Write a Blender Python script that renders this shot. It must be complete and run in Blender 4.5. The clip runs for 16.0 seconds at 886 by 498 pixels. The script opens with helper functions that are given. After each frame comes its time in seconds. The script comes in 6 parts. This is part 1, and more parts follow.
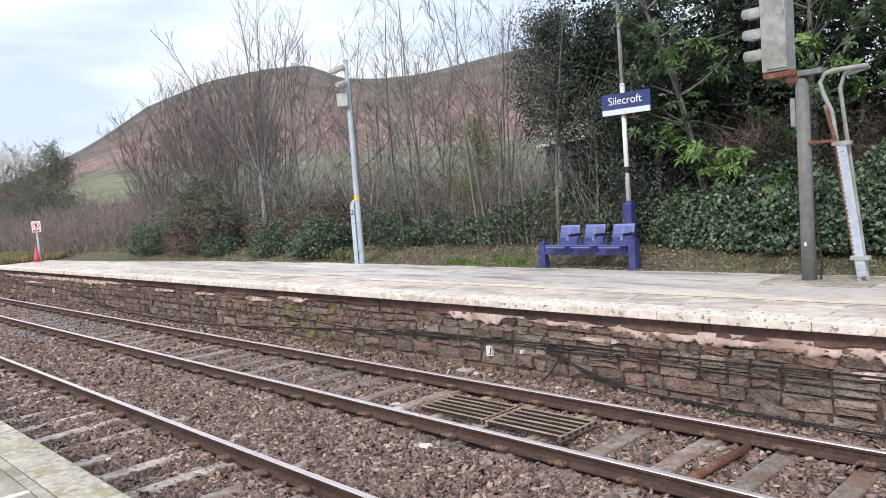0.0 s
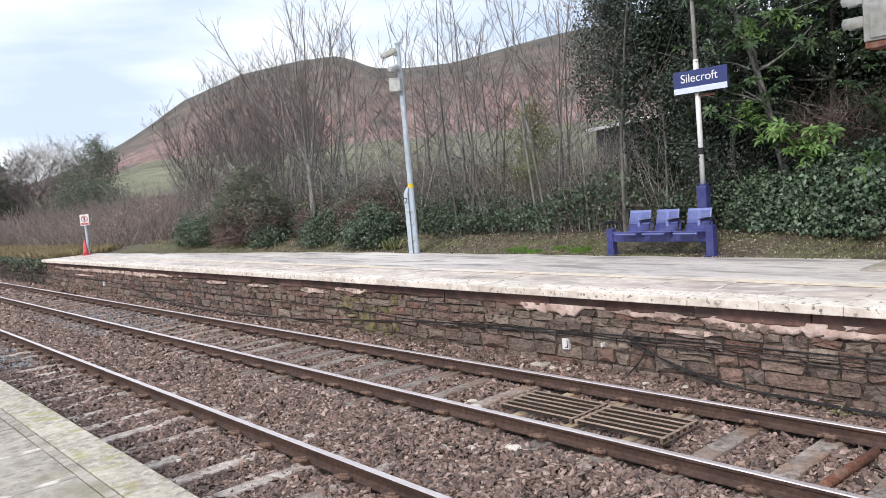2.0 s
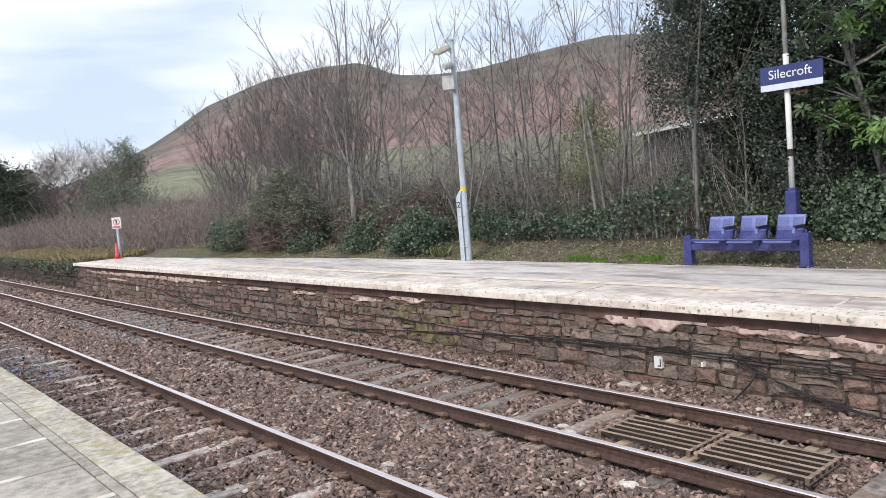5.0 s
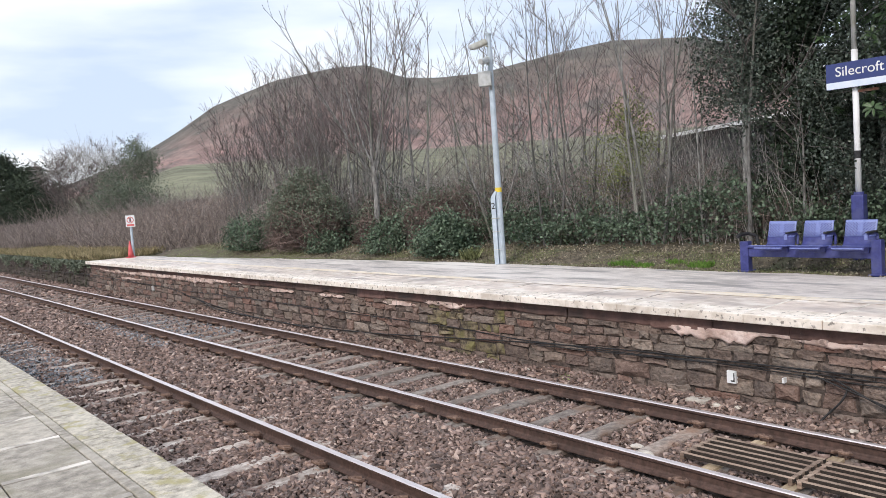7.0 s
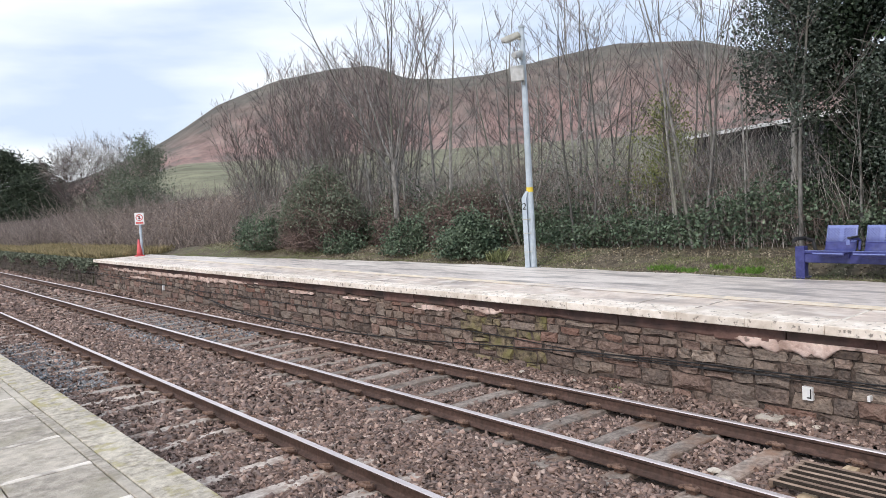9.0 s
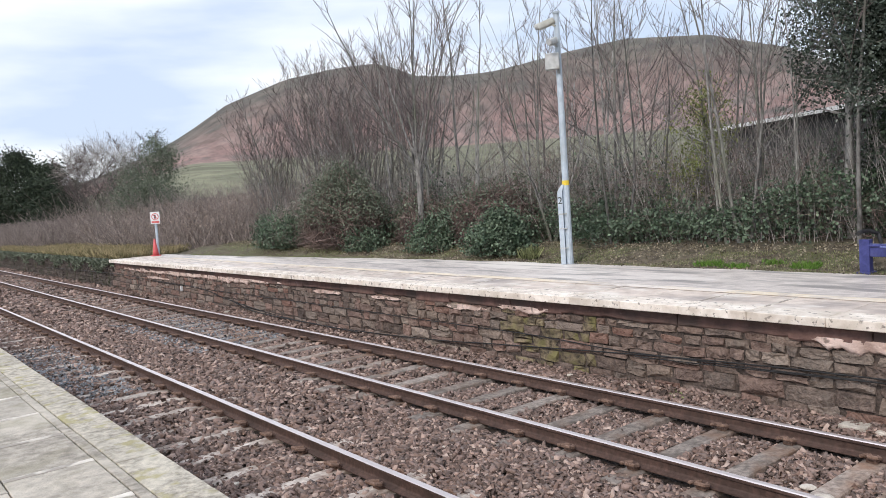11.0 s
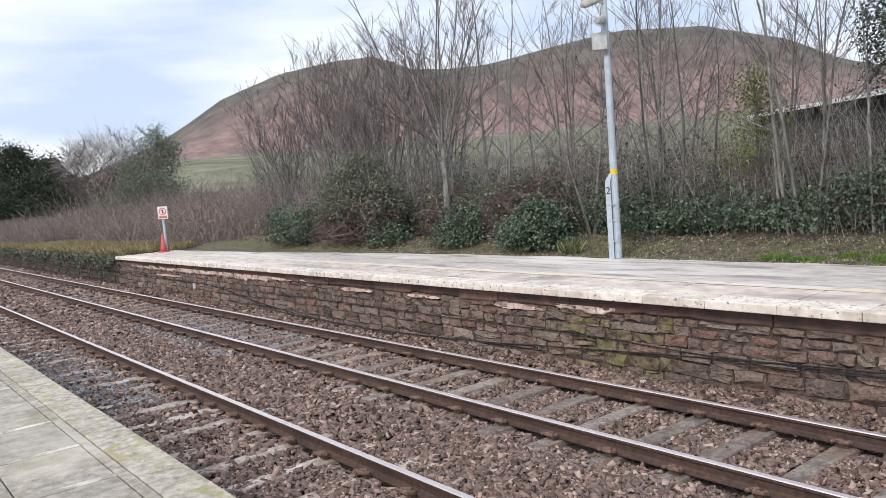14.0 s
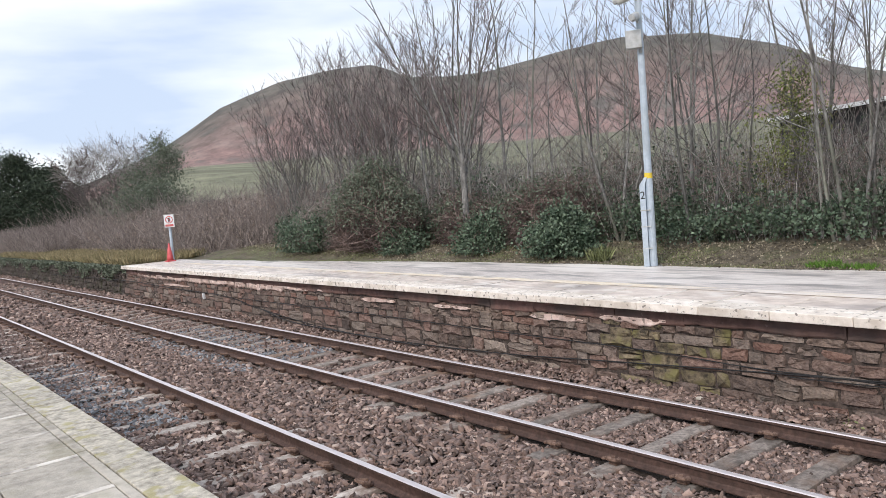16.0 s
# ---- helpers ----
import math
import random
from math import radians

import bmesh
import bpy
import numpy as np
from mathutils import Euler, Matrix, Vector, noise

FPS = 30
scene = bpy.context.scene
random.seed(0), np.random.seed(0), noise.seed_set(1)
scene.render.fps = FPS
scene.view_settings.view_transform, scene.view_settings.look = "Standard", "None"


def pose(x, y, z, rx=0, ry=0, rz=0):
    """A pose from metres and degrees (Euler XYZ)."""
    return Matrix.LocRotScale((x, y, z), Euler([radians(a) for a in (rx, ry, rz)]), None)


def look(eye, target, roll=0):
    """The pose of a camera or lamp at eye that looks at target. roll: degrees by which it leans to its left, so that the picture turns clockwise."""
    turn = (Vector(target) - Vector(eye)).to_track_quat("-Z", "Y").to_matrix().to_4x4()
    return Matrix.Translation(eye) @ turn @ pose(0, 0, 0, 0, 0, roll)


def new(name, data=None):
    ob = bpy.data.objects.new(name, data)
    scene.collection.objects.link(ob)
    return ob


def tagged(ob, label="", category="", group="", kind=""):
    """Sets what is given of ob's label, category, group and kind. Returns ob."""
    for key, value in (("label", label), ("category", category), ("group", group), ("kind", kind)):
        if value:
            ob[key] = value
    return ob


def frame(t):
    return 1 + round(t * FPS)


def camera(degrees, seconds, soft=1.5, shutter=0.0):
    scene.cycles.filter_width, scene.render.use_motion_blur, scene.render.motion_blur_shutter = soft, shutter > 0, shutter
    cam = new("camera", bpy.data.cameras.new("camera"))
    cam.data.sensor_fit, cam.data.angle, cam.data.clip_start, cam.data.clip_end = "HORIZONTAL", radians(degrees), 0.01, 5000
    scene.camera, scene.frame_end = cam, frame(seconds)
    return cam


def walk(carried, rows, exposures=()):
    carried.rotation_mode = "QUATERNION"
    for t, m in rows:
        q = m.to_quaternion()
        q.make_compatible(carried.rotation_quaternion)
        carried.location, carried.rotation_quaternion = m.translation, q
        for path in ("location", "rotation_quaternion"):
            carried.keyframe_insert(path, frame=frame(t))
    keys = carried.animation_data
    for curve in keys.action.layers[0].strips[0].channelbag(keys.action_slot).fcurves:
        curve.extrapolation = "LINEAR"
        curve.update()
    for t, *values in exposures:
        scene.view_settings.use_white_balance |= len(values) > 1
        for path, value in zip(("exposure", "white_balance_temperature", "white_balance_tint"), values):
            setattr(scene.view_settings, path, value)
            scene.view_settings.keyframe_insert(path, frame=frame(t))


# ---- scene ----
cam = camera(60.3, 16.0, soft=0.8)
METRES, EYE, TILT, LEAN, TURN = 7.03, 2.925, 0.0, 0.0, -43.7
ROWS = [
    (0.0, 0.0, 0.0, 0.0, -0.32, -4.27, 4.29),
    (0.5, -0.0253, 0.0187, -0.001, 0.11, -4.5, 4.51),
    (1.0, -0.0507, 0.0334, 0.0007, 0.78, -4.68, 4.78),
    (1.5, -0.0659, 0.0566, -0.0012, 1.52, -4.82, 5.03),
    (2.0, -0.0789, 0.0816, -0.0008, 2.2, -4.9, 5.15),
    (2.5, -0.1047, 0.1039, -0.0021, 2.75, -4.91, 5.14),
    (3.0, -0.1315, 0.1244, 0.0009, 3.13, -4.83, 5.06),
    (3.5, -0.1462, 0.1516, -0.0018, 3.34, -4.72, 4.91),
    (6.0, -0.2456, 0.2585, -0.0009, 3.85, -4.04, 4.55),
    (6.5, -0.2773, 0.2816, -0.0004, 3.99, -4.01, 4.32),
    (7.0, -0.3002, 0.3062, -0.0033, 4.03, -4.02, 4.03),
    (7.5, -0.3188, 0.3357, -0.0029, 4.04, -4.13, 3.72),
    (8.0, -0.3466, 0.359, -0.0038, 4.03, -4.16, 3.47),
    (8.5, -0.3738, 0.3783, -0.0013, 4.07, -4.04, 3.36),
    (9.0, -0.3891, 0.4034, -0.0042, 4.19, -3.91, 3.44),
    (11.5, -0.4868, 0.5187, -0.008, 4.94, -4.09, 4.03),
    (12.0, -0.5162, 0.5398, -0.0074, 4.91, -4.12, 4.08),
    (12.5, -0.5342, 0.5619, -0.0075, 4.85, -4.11, 4.2),
    (13.0, -0.5449, 0.588, -0.0067, 4.76, -4.2, 4.26),
    (13.5, -0.5661, 0.6097, -0.0085, 4.67, -4.39, 4.29),
    (14.0, -0.5937, 0.6288, -0.0068, 4.58, -4.57, 4.35),
    (14.5, -0.606, 0.6534, -0.0083, 4.46, -4.62, 4.46),
    (15.0, -0.6195, 0.6777, -0.0067, 4.37, -4.49, 4.6),
    (15.5, -0.6511, 0.6973, -0.0072, 4.36, -4.27, 4.62),
    (16.0, -0.675, 0.7145, -0.006, 4.48, -4.03, 4.62),
]
walk(cam, [(t, pose(0, 0, EYE, TILT, LEAN, TURN) @ pose(METRES * x, METRES * y, METRES * z, 90 + pitch, roll, yaw)) for t, x, y, z, yaw, pitch, roll in ROWS],
     [(0.0, 0.64), (3.5, 0.58), (7.0, 0.54), (12.0, 0.49), (16.0, 0.48)])

# ---------------- light ----------------
world = bpy.data.worlds.new("overcast_sky")
scene.world = world
world.use_nodes = True
wn, wl = world.node_tree.nodes, world.node_tree.links
wn.clear()
w_out = wn.new("ShaderNodeOutputWorld")
w_bg = wn.new("ShaderNodeBackground")
w_sky = wn.new("ShaderNodeTexSky")
w_sky.sky_type = "NISHITA"
w_sky.sun_disc = False
SUN_ELEVATION, SUN_ROTATION = radians(38), radians(250)
w_sky.sun_elevation, w_sky.sun_rotation = SUN_ELEVATION, SUN_ROTATION
w_co = wn.new("ShaderNodeTexCoord")
w_map = wn.new("ShaderNodeMapping")
w_map.inputs["Scale"].default_value = (1.0, 1.0, 4.5)
w_map.inputs["Location"].default_value = (0.35, 0.1, -0.02)
w_noise = wn.new("ShaderNodeTexNoise")
w_noise.inputs["Scale"].default_value = 2.2
w_noise.inputs["Detail"].default_value = 6
w_noise.inputs["Roughness"].default_value = 0.45
w_ramp = wn.new("ShaderNodeValToRGB")
w_ramp.color_ramp.elements[0].position = 0.39
w_ramp.color_ramp.elements[0].color = (4.9, 5.75, 7.3, 1)
w_ramp.color_ramp.elements[1].position = 0.57
w_ramp.color_ramp.elements[1].color = (8.2, 8.5, 9.05, 1)
w_mix = wn.new("ShaderNodeMix")
w_mix.data_type = "RGBA"
w_mix.inputs[0].default_value = 0.9
w_bg.inputs["Strength"].default_value = 0.1
wl.new(w_co.outputs["Generated"], w_map.inputs["Vector"])
wl.new(w_map.outputs["Vector"], w_noise.inputs["Vector"])
wl.new(w_noise.outputs["Fac"], w_ramp.inputs["Fac"])
wl.new(w_sky.outputs["Color"], w_mix.inputs[6])
wl.new(w_ramp.outputs["Color"], w_mix.inputs[7])
wl.new(w_mix.outputs[2], w_bg.inputs["Color"])
wl.new(w_bg.outputs["Background"], w_out.inputs["Surface"])

sun_data = bpy.data.lights.new("sun", "SUN")
sun_data.energy, sun_data.angle, sun_data.color = 1.5, radians(14), (1.0, 0.91, 0.825)
sun = new("sun", sun_data)
sun_dir = Vector((math.sin(SUN_ROTATION) * math.cos(SUN_ELEVATION), math.cos(SUN_ROTATION) * math.cos(SUN_ELEVATION), math.sin(SUN_ELEVATION)))
sun.matrix_world = look(sun_dir * 50, (0, 0, 0))

# ---------------- materials ----------------


def material(name, a, b, scale=8.0, rough=0.85, bump=0.3, bump_scale=None, stain=None, stain_scale=None, stain_amount=0.5,
             metal=0.0, vary=0.0, island=False, gloss=0.5, lo=0.35, hi=0.65, stretch=(1, 1, 1), dist=0.01, palette=None, mixed=0.55, cut_lo=0.48, cut_hi=0.66, second=None):
    """Two tones in a fine grain, a stain at a larger scale, a bump, and some change from piece to piece."""
    m = bpy.data.materials.new(name)
    m.use_nodes = True
    n, l = m.node_tree.nodes, m.node_tree.links
    bsdf = n["Principled BSDF"]
    bsdf.inputs["Roughness"].default_value = rough
    bsdf.inputs["Metallic"].default_value = metal
    bsdf.inputs["Specular IOR Level"].default_value = gloss
    geo = n.new("ShaderNodeNewGeometry")
    mp = n.new("ShaderNodeMapping")
    mp.inputs["Scale"].default_value = stretch
    l.new(geo.outputs["Position"], mp.inputs["Vector"])
    fine = n.new("ShaderNodeTexNoise")
    fine.inputs["Scale"].default_value = scale
    fine.inputs["Detail"].default_value = 7
    fine.inputs["Roughness"].default_value = 0.65
    l.new(mp.outputs["Vector"], fine.inputs["Vector"])
    ramp = n.new("ShaderNodeValToRGB")
    ramp.color_ramp.elements[0].position, ramp.color_ramp.elements[1].position = lo, hi
    ramp.color_ramp.elements[0].color, ramp.color_ramp.elements[1].color = (*a, 1), (*b, 1)
    l.new(fine.outputs["Fac"], ramp.inputs["Fac"])
    col = ramp.outputs["Color"]
    for colour, size, amount, low, high in ([(stain, stain_scale or scale / 8, stain_amount, cut_lo, cut_hi)] if stain else []) + ([second] if second else []):
        big = n.new("ShaderNodeTexNoise")
        big.inputs["Scale"].default_value = size
        big.inputs["Detail"].default_value = 5
        l.new(mp.outputs["Vector"], big.inputs["Vector"])
        cut = n.new("ShaderNodeMapRange")
        cut.inputs["From Min"].default_value, cut.inputs["From Max"].default_value = low, high
        cut.inputs["To Max"].default_value = amount
        l.new(big.outputs["Fac"], cut.inputs["Value"])
        mx = n.new("ShaderNodeMix")
        mx.data_type = "RGBA"
        l.new(cut.outputs["Result"], mx.inputs[0])
        l.new(col, mx.inputs[6])
        mx.inputs[7].default_value = (*colour, 1)
        col = mx.outputs[2]
    if palette:
        pick = n.new("ShaderNodeValToRGB")
        while len(pick.color_ramp.elements) < len(palette):
            pick.color_ramp.elements.new(0.5)
        for k, (e, c) in enumerate(zip(pick.color_ramp.elements, palette)):
            e.position, e.color = k / (len(palette) - 1), (*c, 1)
        if island:
            l.new(geo.outputs["Random Per Island"], pick.inputs["Fac"])
        else:
            which = n.new("ShaderNodeObjectInfo")
            l.new(which.outputs["Random"], pick.inputs["Fac"])
        pm = n.new("ShaderNodeMix")
        pm.data_type = "RGBA"
        pm.inputs[0].default_value = mixed
        l.new(col, pm.inputs[6])
        l.new(pick.outputs["Color"], pm.inputs[7])
        col = pm.outputs[2]
    if vary:
        hsv = n.new("ShaderNodeHueSaturation")
        mr = n.new("ShaderNodeMapRange")
        mr.inputs["To Min"].default_value, mr.inputs["To Max"].default_value = 1 - vary, 1 + vary
        if island:
            l.new(geo.outputs["Random Per Island"], mr.inputs["Value"])
        else:
            info = n.new("ShaderNodeObjectInfo")
            l.new(info.outputs["Random"], mr.inputs["Value"])
        l.new(mr.outputs["Result"], hsv.inputs["Value"])
        l.new(col, hsv.inputs["Color"])
        col = hsv.outputs["Color"]
    l.new(col, bsdf.inputs["Base Color"])
    if bump:
        bn = n.new("ShaderNodeTexNoise")
        bn.inputs["Scale"].default_value = bump_scale or scale * 2
        bn.inputs["Detail"].default_value = 6
        l.new(mp.outputs["Vector"], bn.inputs["Vector"])
        bp = n.new("ShaderNodeBump")
        bp.inputs["Strength"].default_value = bump
        bp.inputs["Distance"].default_value = dist
        l.new(bn.outputs["Fac"], bp.inputs["Height"])
        l.new(bp.outputs["Normal"], bsdf.inputs["Normal"])
    return m


def leaf_material(name, a, b, rough=0.45, vary=0.35):
    m = material(name, a, b, 3.0, rough, 0.0, vary=vary, island=True)
    b0 = m.node_tree.nodes["Principled BSDF"]
    b0.inputs["Specular IOR Level"].default_value = 0.28
    return m


BALLAST = material("ballast_stone", (0.12, 0.09, 0.078), (0.33, 0.245, 0.212), 30, 0.9, 0.6, vary=0.55, island=True, stain=(0.15, 0.09, 0.065), stain_scale=0.5, stain_amount=0.45, mixed=0.75, palette=[(0.103, 0.071, 0.061), (0.296, 0.209, 0.176), (0.186, 0.126, 0.108), (0.371, 0.244, 0.197), (0.252, 0.201, 0.183), (0.178, 0.116, 0.096), (0.326, 0.237, 0.211), (0.222, 0.152, 0.127), (0.088, 0.068, 0.062), (0.340, 0.237, 0.197), (0.376, 0.298, 0.259)])
# Near-black so the colour itself gives the shade in gaps between stones.
BED = material("shaded_ballast_bed", (0.014, 0.01, 0.008), (0.06, 0.044, 0.037), 24, 0.95, 1.0, 26, stain=(0.08, 0.055, 0.04), stain_scale=1.2, dist=0.04)
RAIL_SIDE = material("rusty_rail_steel", (0.066, 0.04, 0.033), (0.14, 0.086, 0.07), 18, 0.75, 0.2, metal=0.2, stain=(0.045, 0.03, 0.025), stain_scale=2)
RAIL_TOP = material("polished_rail_steel", (0.78, 0.7, 0.69), (0.9, 0.83, 0.82), 6, 0.42, 0.02, metal=0.8, stretch=(6, 0.3, 1))
SLEEPER = material("sleeper_concrete", (0.16, 0.135, 0.12), (0.4, 0.345, 0.305), 18, 0.9, 0.4, stain=(0.22, 0.115, 0.065), stain_scale=2.0, stain_amount=0.7, vary=0.25, second=((0.1, 0.085, 0.075), 5.0, 0.6, 0.52, 0.66))
PALE_SLEEPER = material("pale_sleeper_concrete", (0.3, 0.25, 0.22), (0.6, 0.54, 0.49), 16, 0.9, 0.3, stain=(0.2, 0.14, 0.11), stain_scale=3.5, stain_amount=0.8, vary=0.2)
CLIP = material("rusty_rail_clip", (0.13, 0.08, 0.06), (0.29, 0.19, 0.145), 40, 0.8, 0.2, metal=0.3)
STONE_TONES = [(0.1, 0.075, 0.067), (0.23, 0.172, 0.148), (0.3, 0.155, 0.12), (0.15, 0.122, 0.113), (0.29, 0.232, 0.19), (0.19, 0.115, 0.1), (0.25, 0.212, 0.182), (0.11, 0.088, 0.08), (0.26, 0.155, 0.127), (0.19, 0.158, 0.14), (0.34, 0.285, 0.24)]
STONE = material("platform_wall_stone", (0.055, 0.042, 0.036), (0.42, 0.315, 0.255), 13, 0.92, 1.0, 24, stain=(0.06, 0.048, 0.042), stain_scale=3.2, stain_amount=0.6, vary=0.22, dist=0.05, mixed=0.62, palette=STONE_TONES, second=((0.38, 0.33, 0.27), 7.0, 0.45, 0.58, 0.7))
STONE_FAR = material("far_wall_stone", (0.04, 0.03, 0.026), (0.3, 0.22, 0.185), 13, 0.92, 1.0, 20, stain=(0.05, 0.04, 0.035), stain_scale=1.8, stain_amount=0.65, vary=0.2, island=True, dist=0.03, mixed=0.6, palette=STONE_TONES)
MOSS_STONE = material("mossy_wall_stone", (0.05, 0.042, 0.03), (0.3, 0.24, 0.16), 10, 0.95, 0.8, 20, stain=(0.15, 0.14, 0.05), stain_scale=5, stain_amount=0.8, vary=0.25, dist=0.03)
OLD_STONE = material("blackened_old_wall_stone", (0.015, 0.013, 0.012), (0.15, 0.12, 0.105), 14, 0.95, 1.0, 20, stain=(0.05, 0.055, 0.03), stain_scale=2, stain_amount=0.7, vary=0.3, island=True, dist=0.03)
MORTAR = material("dark_mortar", (0.02, 0.016, 0.014), (0.14, 0.107, 0.092), 14, 0.95, 1.0, 18, dist=0.02)
PALE_MORTAR = material("pink_lime_mortar", (0.58, 0.41, 0.355), (0.9, 0.75, 0.69), 7, 0.9, 1.0, 22, stain=(0.3, 0.19, 0.15), stain_scale=3.5, stain_amount=0.75, dist=0.02, second=((0.14, 0.1, 0.085), 9.0, 0.7, 0.56, 0.66))
RED_COURSE = material("red_sandstone_course", (0.12, 0.07, 0.06), (0.23, 0.135, 0.115), 5, 0.85, 0.4, 14, stain=(0.1, 0.08, 0.072), stain_scale=1.3, stain_amount=0.8, vary=0.25, dist=0.02, second=((0.5, 0.4, 0.36), 9.0, 0.5, 0.68, 0.74))
COPING = material("worn_white_edge_paint", (0.68, 0.6, 0.52), (0.92, 0.85, 0.77), 6, 0.7, 0.35, stain=(0.13, 0.11, 0.095), stain_scale=15, stain_amount=0.8, cut_lo=0.595, cut_hi=0.66, vary=0.07, second=((0.52, 0.44, 0.36), 2.6, 0.6, 0.5, 0.66))
PLATFORM = material("damp_platform_concrete", (0.52, 0.43, 0.375), (0.9, 0.79, 0.7), 5, 0.42, 0.2, 40, stain=(0.4, 0.35, 0.335), stain_scale=1.1, stain_amount=0.85, stretch=(1.6, 0.75, 1), lo=0.3, hi=0.68, vary=0.09, second=((0.93, 0.87, 0.8), 2.4, 0.7, 0.53, 0.64))
TARMAC = material("worn_grey_platform_surface", (0.44, 0.39, 0.365), (0.86, 0.79, 0.74), 8, 0.42, 0.3, 45, stain=(0.94, 0.88, 0.825), stain_scale=0.55, stain_amount=0.9, stretch=(2.2, 0.4, 1), lo=0.32, hi=0.66, second=((0.29, 0.27, 0.265), 1.7, 0.85, 0.53, 0.66))
YELLOW = material("faded_yellow_line", (0.72, 0.61, 0.47), (0.9, 0.8, 0.65), 7, 0.6, 0.1, stain=(0.8, 0.73, 0.67), stain_scale=0.9, stain_amount=1.0, second=((0.55, 0.49, 0.45), 3.5, 0.8, 0.54, 0.64))
NEAR_SLAB = material("mossy_concrete_slab", (0.24, 0.216, 0.182), (0.5, 0.45, 0.385), 13, 0.85, 0.7, 50, stain=(0.6, 0.55, 0.475), stain_scale=1.3, stain_amount=0.6, vary=0.1, second=((0.23, 0.21, 0.13), 2.3, 0.6, 0.52, 0.68))
NEAR_EDGE = material("lichen_edge_slab", (0.25, 0.225, 0.185), (0.62, 0.565, 0.475), 15, 0.85, 0.8, 50, stain=(0.68, 0.63, 0.53), stain_scale=2.2, stain_amount=0.6, vary=0.08, second=((0.36, 0.32, 0.15), 7, 0.8, 0.54, 0.66))
SMEAR = material("pale_smeared_mortar", (0.6, 0.55, 0.49), (0.85, 0.8, 0.73), 9, 0.85, 0.4, stain=(0.36, 0.325, 0.285), stain_scale=4.5, stain_amount=1.0, cut_lo=0.46, cut_hi=0.56)
JOINT = material("dirty_joint", (0.05, 0.045, 0.035), (0.12, 0.11, 0.08), 20, 0.95, 0.3)

# ---------------- mesh helpers ----------------


def mesh_arrays(name, verts, faces):
    """A mesh from an (n, 3) array and an (m, k) array of k-sided faces."""
    verts, faces = np.asarray(verts, np.float32), np.asarray(faces, np.int32)
    me = bpy.data.meshes.new(name)
    me.vertices.add(len(verts))
    me.vertices.foreach_set("co", verts.ravel())
    k = faces.shape[1]
    me.loops.add(faces.size)
    me.loops.foreach_set("vertex_index", faces.ravel())
    me.polygons.add(len(faces))
    me.polygons.foreach_set("loop_start", np.arange(0, faces.size, k, dtype=np.int32))
    me.update(calc_edges=True)
    return me


def link(name, me, mat, parent=None, label="", smooth=False):
    for mm in (mat if isinstance(mat, (list, tuple)) else [mat]):
        me.materials.append(mm)
    if smooth:
        me.polygons.foreach_set("use_smooth", [True] * len(me.polygons))
    ob = new(name, me)
    ob.parent = parent
    if label:
        ob["label"] = label
    return ob


def part(name, bm, mat, parent=None, label="", smooth=False):
    bmesh.ops.recalc_face_normals(bm, faces=bm.faces[:])
    me = bpy.data.meshes.new(name)
    bm.to_mesh(me)
    bm.free()
    return link(name, me, mat, parent, label, smooth)


def empty(name, x=0, y=0, z=0, label="", category="", group="", kind=""):
    ob = new(name)
    ob.location = (x, y, z)
    ob.empty_display_size = 0.2
    return tagged(ob, label, category, group, kind)


def box(bm, lo, hi, bevel=0.0, m=None):
    vs = [bm.verts.new((x, y, z)) for z in (lo[2], hi[2]) for y in (lo[1], hi[1]) for x in (lo[0], hi[0])]
    fs = [bm.faces.new([vs[i] for i in q]) for q in ((0, 2, 3, 1), (4, 5, 7, 6), (0, 1, 5, 4), (2, 6, 7, 3), (0, 4, 6, 2), (1, 3, 7, 5))]
    if bevel:
        es = list({e for f in fs for e in f.edges})
        r = bmesh.ops.bevel(bm, geom=es, offset=bevel, segments=2, affect="EDGES", profile=0.5)
        vs = list({v for f in r["faces"] for v in f.verts} | {v for v in vs if v.is_valid})
    if m is not None:
        bmesh.ops.transform(bm, matrix=m, verts=[v for v in vs if v.is_valid])
    return bm


def boxed(lo, hi, bevel=0.0, m=None):
    return box(bmesh.new(), lo, hi, bevel, m)


def tube(bm, pts, radii, sides=8, cap=True):
    """A pipe along pts."""
    pts = [Vector(p) for p in pts]
    if not isinstance(radii, (list, tuple)):
        radii = [radii] * len(pts)
    rings = []
    for i, p in enumerate(pts):
        d = (pts[min(i + 1, len(pts) - 1)] - pts[max(i - 1, 0)]).normalized()
        u = d.cross(Vector((0.31, 0.95, 0.07)) if abs(d.y) < 0.9 else Vector((1, 0, 0.1))).normalized()
        v = d.cross(u)
        rings.append([bm.verts.new(p + radii[i] * (math.cos(a) * u + math.sin(a) * v)) for a in (2 * math.pi * k / sides for k in range(sides))])
    for a, b in zip(rings, rings[1:]):
        for k in range(sides):
            bm.faces.new((a[k], a[(k + 1) % sides], b[(k + 1) % sides], b[k]))
    if cap:
        bm.faces.new(rings[0])
        bm.faces.new(rings[-1])
    return bm


def piped(pts, radii, sides=8):
    return tube(bmesh.new(), pts, radii, sides)


